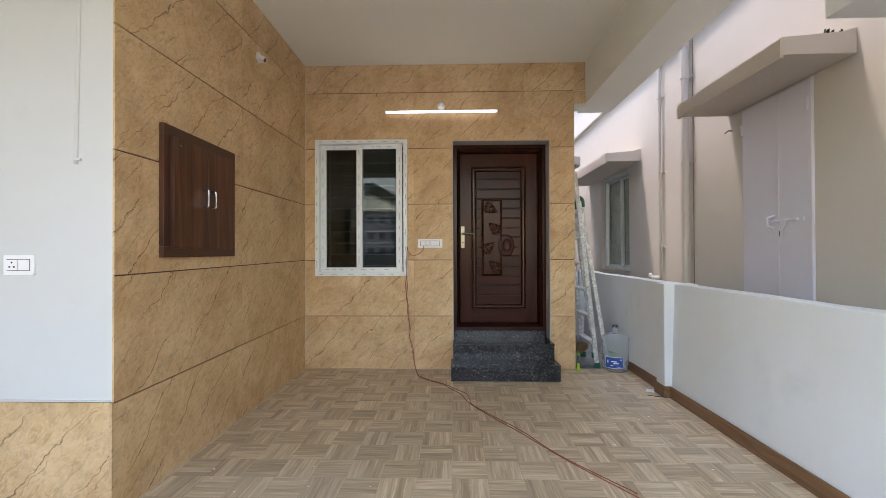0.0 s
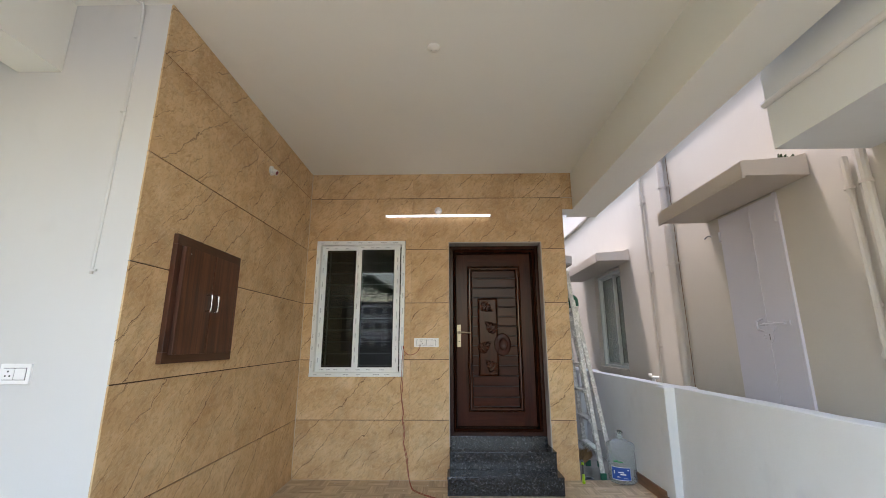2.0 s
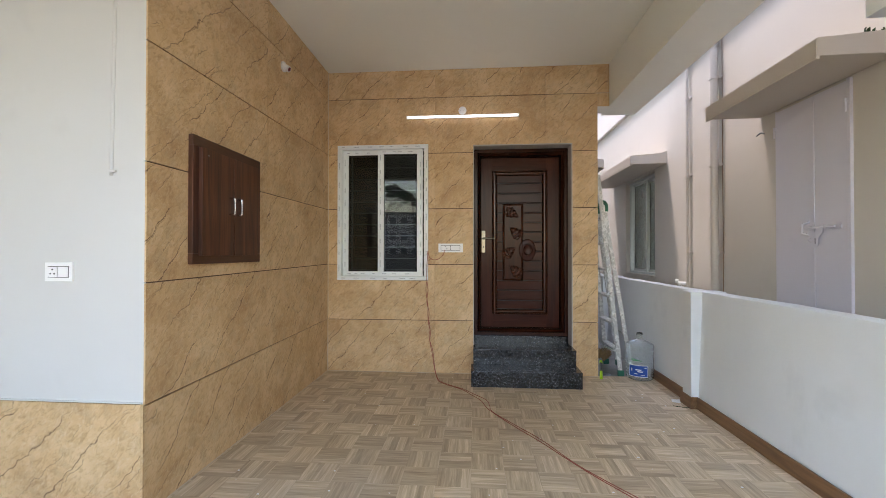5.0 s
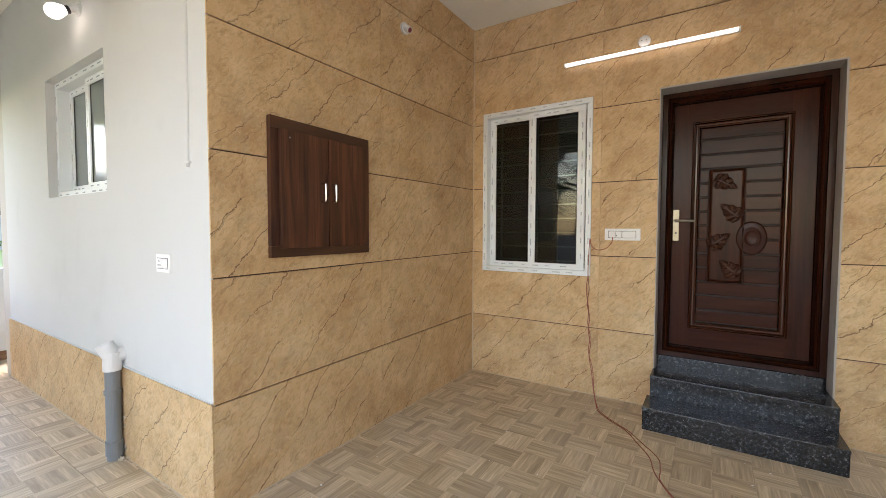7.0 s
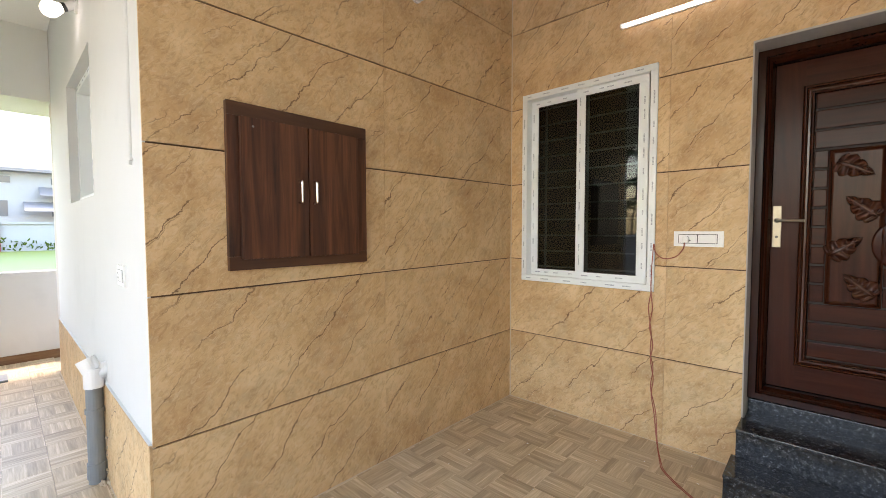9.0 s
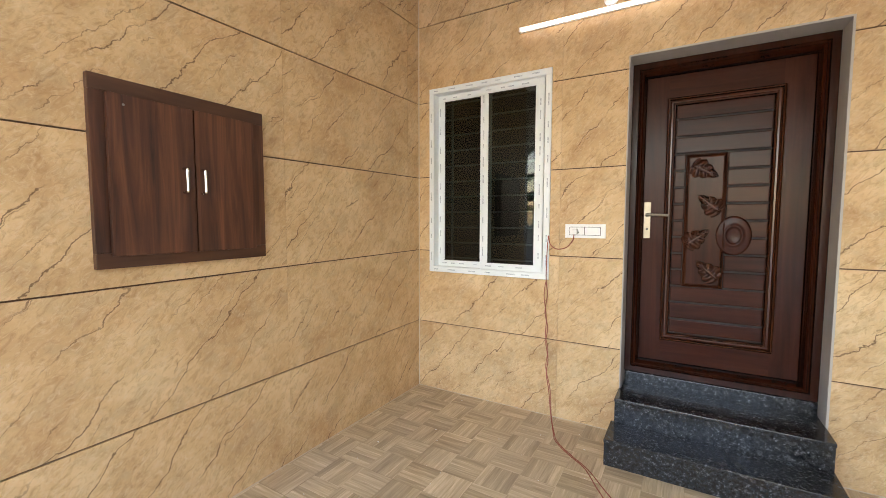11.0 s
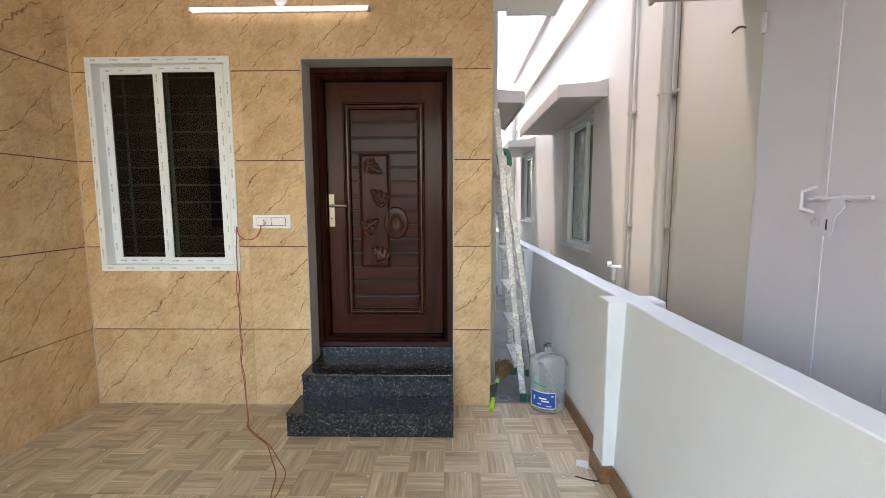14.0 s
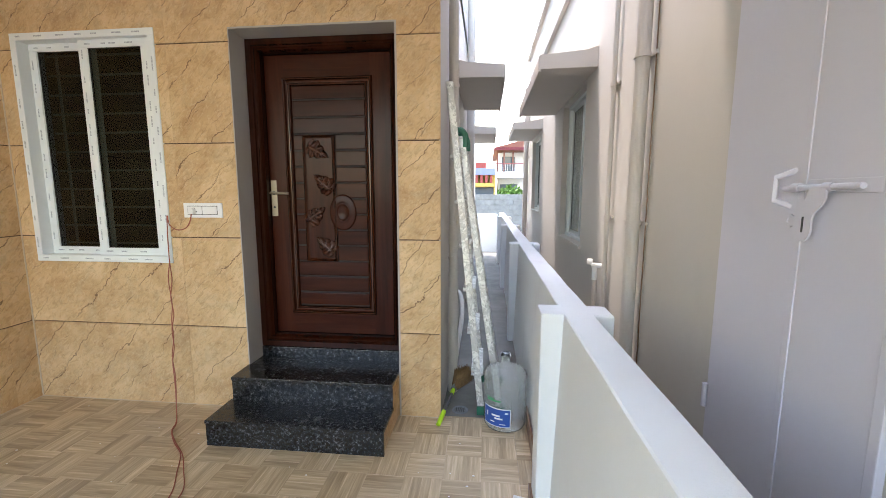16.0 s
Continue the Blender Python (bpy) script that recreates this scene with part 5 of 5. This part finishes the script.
yel = thing("far_shop", (-1.5, 30, -0.14), "yellow and red striped shop front", "building")
part("wall", boxes((-6, 2.2, 30, 36, -0.14, 2.9)), M_YELLOW, yel)
for k in range(26):
    part("awning_stripe", prism([(-5.9 + 0.31 * k, 2.15), (-5.74 + 0.31 * k, 2.15), (-5.74 + 0.31 * k, 2.62), (-5.9 + 0.31 * k, 2.62)], 29.3, 29.99), M_RED, yel)
part("awning_edge", boxes((-6, 2.2, 29.28, 29.99, 1.9, 2.13)), M_YELLOW, yel)
part("sign", boxes((-6, 2.2, 29.6, 29.98, 2.66, 3.1)), M_SIGN, yel, "plain blue sign band")
part("roof_cap", boxes((0.9, 1.6, 30, 31, 3.1, 3.5)), M_RED, yel)
far_window(yel, boxes((0.6, 2.1, 29.9, 30.05, 0.3, 1.85)))
bm = bmesh.new()
rng = random.Random(31)
for _ in range(700):
    a, b = rng.uniform(0, 6.28), rng.random() ** 0.5
    p = Vector((2.9 + 0.7 * b * math.cos(a) + rng.uniform(-0.15, 0.15), 24 + 0.8 * b * math.sin(a), 0.9 + rng.uniform(-0.9, 1.1) * (1 - 0.4 * b)))
    m = Matrix.Translation(p) @ Euler((rng.uniform(0, 3), rng.uniform(0, 3), rng.uniform(0, 3))).to_matrix().to_4x4() @ Matrix.Diagonal((0.18, 0.09, 0.012, 1))
    bmesh.ops.create_cube(bm, size=1, matrix=m)
shrub = thing("garden_shrub", (2.9, 24, -0.14), "bright green leafy shrub beyond the lane", "shrub")
part("crown", bm, M_SHRUB, shrub)
part("stem", rods(((2.9, 24, -0.14), (2.9, 24, 0.9), 0.06), seg=8), M_BARK, shrub)

# across the road, seen in the window glass
front_wall = solid("wall_compound", boxes((-6.05, 2.06, -5.12, -5.0, -0.14, 1.27)), M_BLOCK, "bare grey compound wall between porch and road", "wall")
flats = thing("far_flats", (-9, -70, -0.14), "pale three-storey apartment block across the road", "building")
part("wall", boxes((-16.4, -1.0, -76, -65, -0.14, 8.5)), M_WHITE, flats)
part("roof", boxes((-16.7, -0.7, -76.3, -64.7, 8.5, 8.75)), M_ROOF, flats)
for k in range(8):
    part("downpipe", rods(((-16.0 + 2.1 * k, -64.9, -0.14), (-16.0 + 2.1 * k, -64.9, 8.5), 0.10), seg=8), M_ROOF, flats)
for i in range(3):
    part("band", boxes((-16.45, -0.95, -65.06, -64.95, 2.75 + 2.8 * i, 2.9 + 2.8 * i)), M_ROOF, flats)
    for k in range(7):
        x, z = -15.4 + 2.1 * k, 0.9 + 2.8 * i
        w = far_window(flats, boxes((x, x + 1.1, -65.08, -64.94, z, z + 1.25)))
        part("shade", boxes((x - 0.15, x + 1.25, -64.93, -64.5, z + 1.3, z + 1.38)), M_WHITE, w)


def feathered(bm, base, way, length, rng):
    """One arching feather leaf: a thin rib with paired drooping leaflets."""
    way = Vector(way).normalized()
    side = way.cross(Vector((0, 0, 1))).normalized()
    last = Vector(base)
    for k in range(1, 10):
        a = k / 9
        p = Vector(base) + way * length * a + Vector((0, 0, -0.55 * length * a * a))
        rod(bm, last, p, 0.012, 0.008, 4)
        for sgn in (-1, 1):
            tip = p + side * sgn * 0.20 * (1.15 - 0.7 * a) + way * 0.05 + Vector((0, 0, -0.07 - rng.uniform(0, 0.05)))
            mid = (p + tip) / 2
            m = Matrix.Translation(mid) @ (tip - p).to_track_quat("X", "Z").to_matrix().to_4x4() @ Matrix.Diagonal(((tip - p).length, 0.062, 0.004, 1))
            bmesh.ops.create_cube(bm, size=1, matrix=m)
        last = p


def feather_tree(foot, crown, count, length, seed):
    """A young tree: one slender leaning stem and a crown of feather leaves."""
    rng = random.Random(seed)
    t = thing("road_tree", foot, "slender young tree with dark feathery leaves by the road", "tree", "roadside trees")
    a, b = Vector(foot), Vector(crown)
    part("trunk", sweep([a, a.lerp(b, 0.4) + Vector((-0.06, 0, 0.1)), a.lerp(b, 0.75), b], 0.035, 8), M_BARK, t)
    bm = bmesh.new()
    for k in range(count):
        ang = 2.4 * k + rng.uniform(-0.3, 0.3)
        base = b + Vector((0, 0, -0.5 * rng.random()))
        feathered(bm, base, (math.cos(ang), math.sin(ang), rng.uniform(0.0, 0.7)), length * rng.uniform(0.7, 1.1), rng)
    part("crown", bm, M_LEAF, t)
    return t


feather_tree((-4.6, -9.2, -0.14), (-3.5, -9.0, 4.35), 15, 0.95, 12)
feather_tree((-2.3, -8.8, -0.14), (-2.75, -9.0, 4.0), 14, 0.9, 13)
feather_tree((-5.3, -9.6, -0.14), (-5.05, -9.4, 3.7), 16, 1.0, 14)
feather_tree((-5.2, -8.9, -0.14), (-5.35, -8.8, 2.5), 14, 0.8, 16)
feather_tree((-5.9, -9.2, -0.14), (-5.5, -9.0, 4.7), 15, 1.0, 17)
feather_tree((-9.6, -13.0, -0.14), (-9.2, -12.8, 4.4), 16, 1.2, 15)

# ---- tiles of walls and floor ----
def tile_mesh(rects, depth, facing):
    """One tile from rectangles (u0, u1, z0, z1); facing 'y' looks along -y from u = x, 'x' along +x from u = y."""
    bm = bmesh.new()
    for u0, u1, z0, z1 in rects:
        if facing == "y":
            box(bm, u0, u1, F if depth is None else depth, (F if depth is None else depth) + 0.012, z0, z1)
        else:
            box(bm, depth - 0.012, depth, u0, u1, z0, z1)
    return bm


JOINTS = [0.0, 0.572, 1.184, 1.796, 2.408, 3.022, CEIL]
G = 0.0076


def clad(parent, us, zs, holes, depth, facing):
    for u0, u1 in zip(us, us[1:]):
        for z0, z1 in zip(zs, zs[1:]):
            rects = holed(u0 + 0.0006, u1 - 0.0006, z0 + (G / 2 if z0 > 0 else 0.0), z1 - (G / 2 if z1 < CEIL - 0.01 else 0.002), holes)
            if rects:
                bm = tile_mesh(rects, depth, facing)
                for v in bm.verts:
                    if facing == "x" and 0.05 < v.co.z < CEIL - 0.05:
                        v.co.z -= 0.026 * (F - v.co.y) / (F - C)
                part("tile", bm, M_TILE, parent)


clad(wall_front, [L + 0.0005, -0.366, 0.834, R], JOINTS, [WIN, (DOOR[0] - 0.001, DOOR[1] + 0.001, -1, DOOR[3] + 0.001), (0.03, 1.115, -1, 0.02)], F, "y")
clad(beam_end, [R, 1.503], [BEAM, 3.022, CEIL], [], F, "y")
clad(wall_left, [C - 0.0005, 3.192, 4.392, F - 0.0005], JOINTS, [], L, "x")
clad(wall_white, [HOUSE_L, -4.0, -2.8, -1.5785], [0.0, 0.556], [], C - 0.012, "y")
solid("trim_wainscot", boxes((HOUSE_L, L - 0.013, C - 0.011, C - 0.0005, 0.556, 0.562)), M_WHITE, "thin pale grout line over the tile band", "grout")

solid("trim_corner_joint", boxes((L + 0.0002, L + 0.0065, F - 0.0065, F - 0.0002, 0.0, CEIL)), M_PALE, "thin pale cement line in the wall corner", "grout")
solid("trim_floor_joint", boxes((L + 0.0002, L + 0.005, C, F - 0.005, 0.0, 0.003), (L + 0.005, SL, F - 0.005, F - 0.0002, 0.0, 0.003), (SR, R, F - 0.005, F - 0.0002, 0.0, 0.003), (HOUSE_L, L - 0.013, C - 0.017, C - 0.0122, 0.0, 0.003)), M_PALE, "thin pale cement line along the foot of the walls", "grout")
solid("trim_corner_gap", boxes((-1.5784, -1.5664, C - 0.0117, C - 0.0008, 0.0, 0.552)), M_TILE, "honey tile strip closing the wall corner", "tile strip")

P = 0.4
bm = bmesh.new()
h, c = P / 2 - 0.0003, 0.0004
low = [bm.verts.new((x, y, -0.012)) for x, y in ((-h, -h), (h, -h), (h, h), (-h, h))]
mid = [bm.verts.new((x, y, -c)) for x, y in ((-h, -h), (h, -h), (h, h), (-h, h))]
top = [bm.verts.new((x, y, 0)) for x, y in ((-h + c, -h + c), (h - c, -h + c), (h - c, h - c), (-h + c, h - c))]
for a, b in ((low, mid), (mid, top)):
    for k in range(4):
        bm.faces.new((a[k], a[(k + 1) % 4], b[(k + 1) % 4], b[k]))
bm.faces.new(top)
whole = mesh_of("tile", bm, M_FLOOR)
for i in range(-19, 2):
    for j in range(-18, 2):
        x0, y0 = FX + P * i, FY + P * j
        x1, y1 = x0 + P, y0 + P
        a, b = max(x0, -5.93), min(x1, 1.944)
        u, w = max(y0, -2.8), min(y1, 4.583)
        if u >= C - 0.012 and b <= L:
            continue
        if u < C - 0.012 < w and b <= L + 0.02:
            w = C - 0.012
        elif a < L and u >= C - 0.012:
            a = L
        if b - a < 0.01 or w - u < 0.01:
            continue
        if (a, b, u, w) == (x0, x1, y0, y1):
            t = new("tile", whole)
            t.location = ((x0 + x1) / 2, (y0 + y1) / 2, 0)
        else:
            t = new("tile", mesh_of("tile", boxes((a + 0.001, b - 0.001, u + 0.001, w - 0.001, -0.012, 0.0)), M_FLOOR))
        t.parent = slab
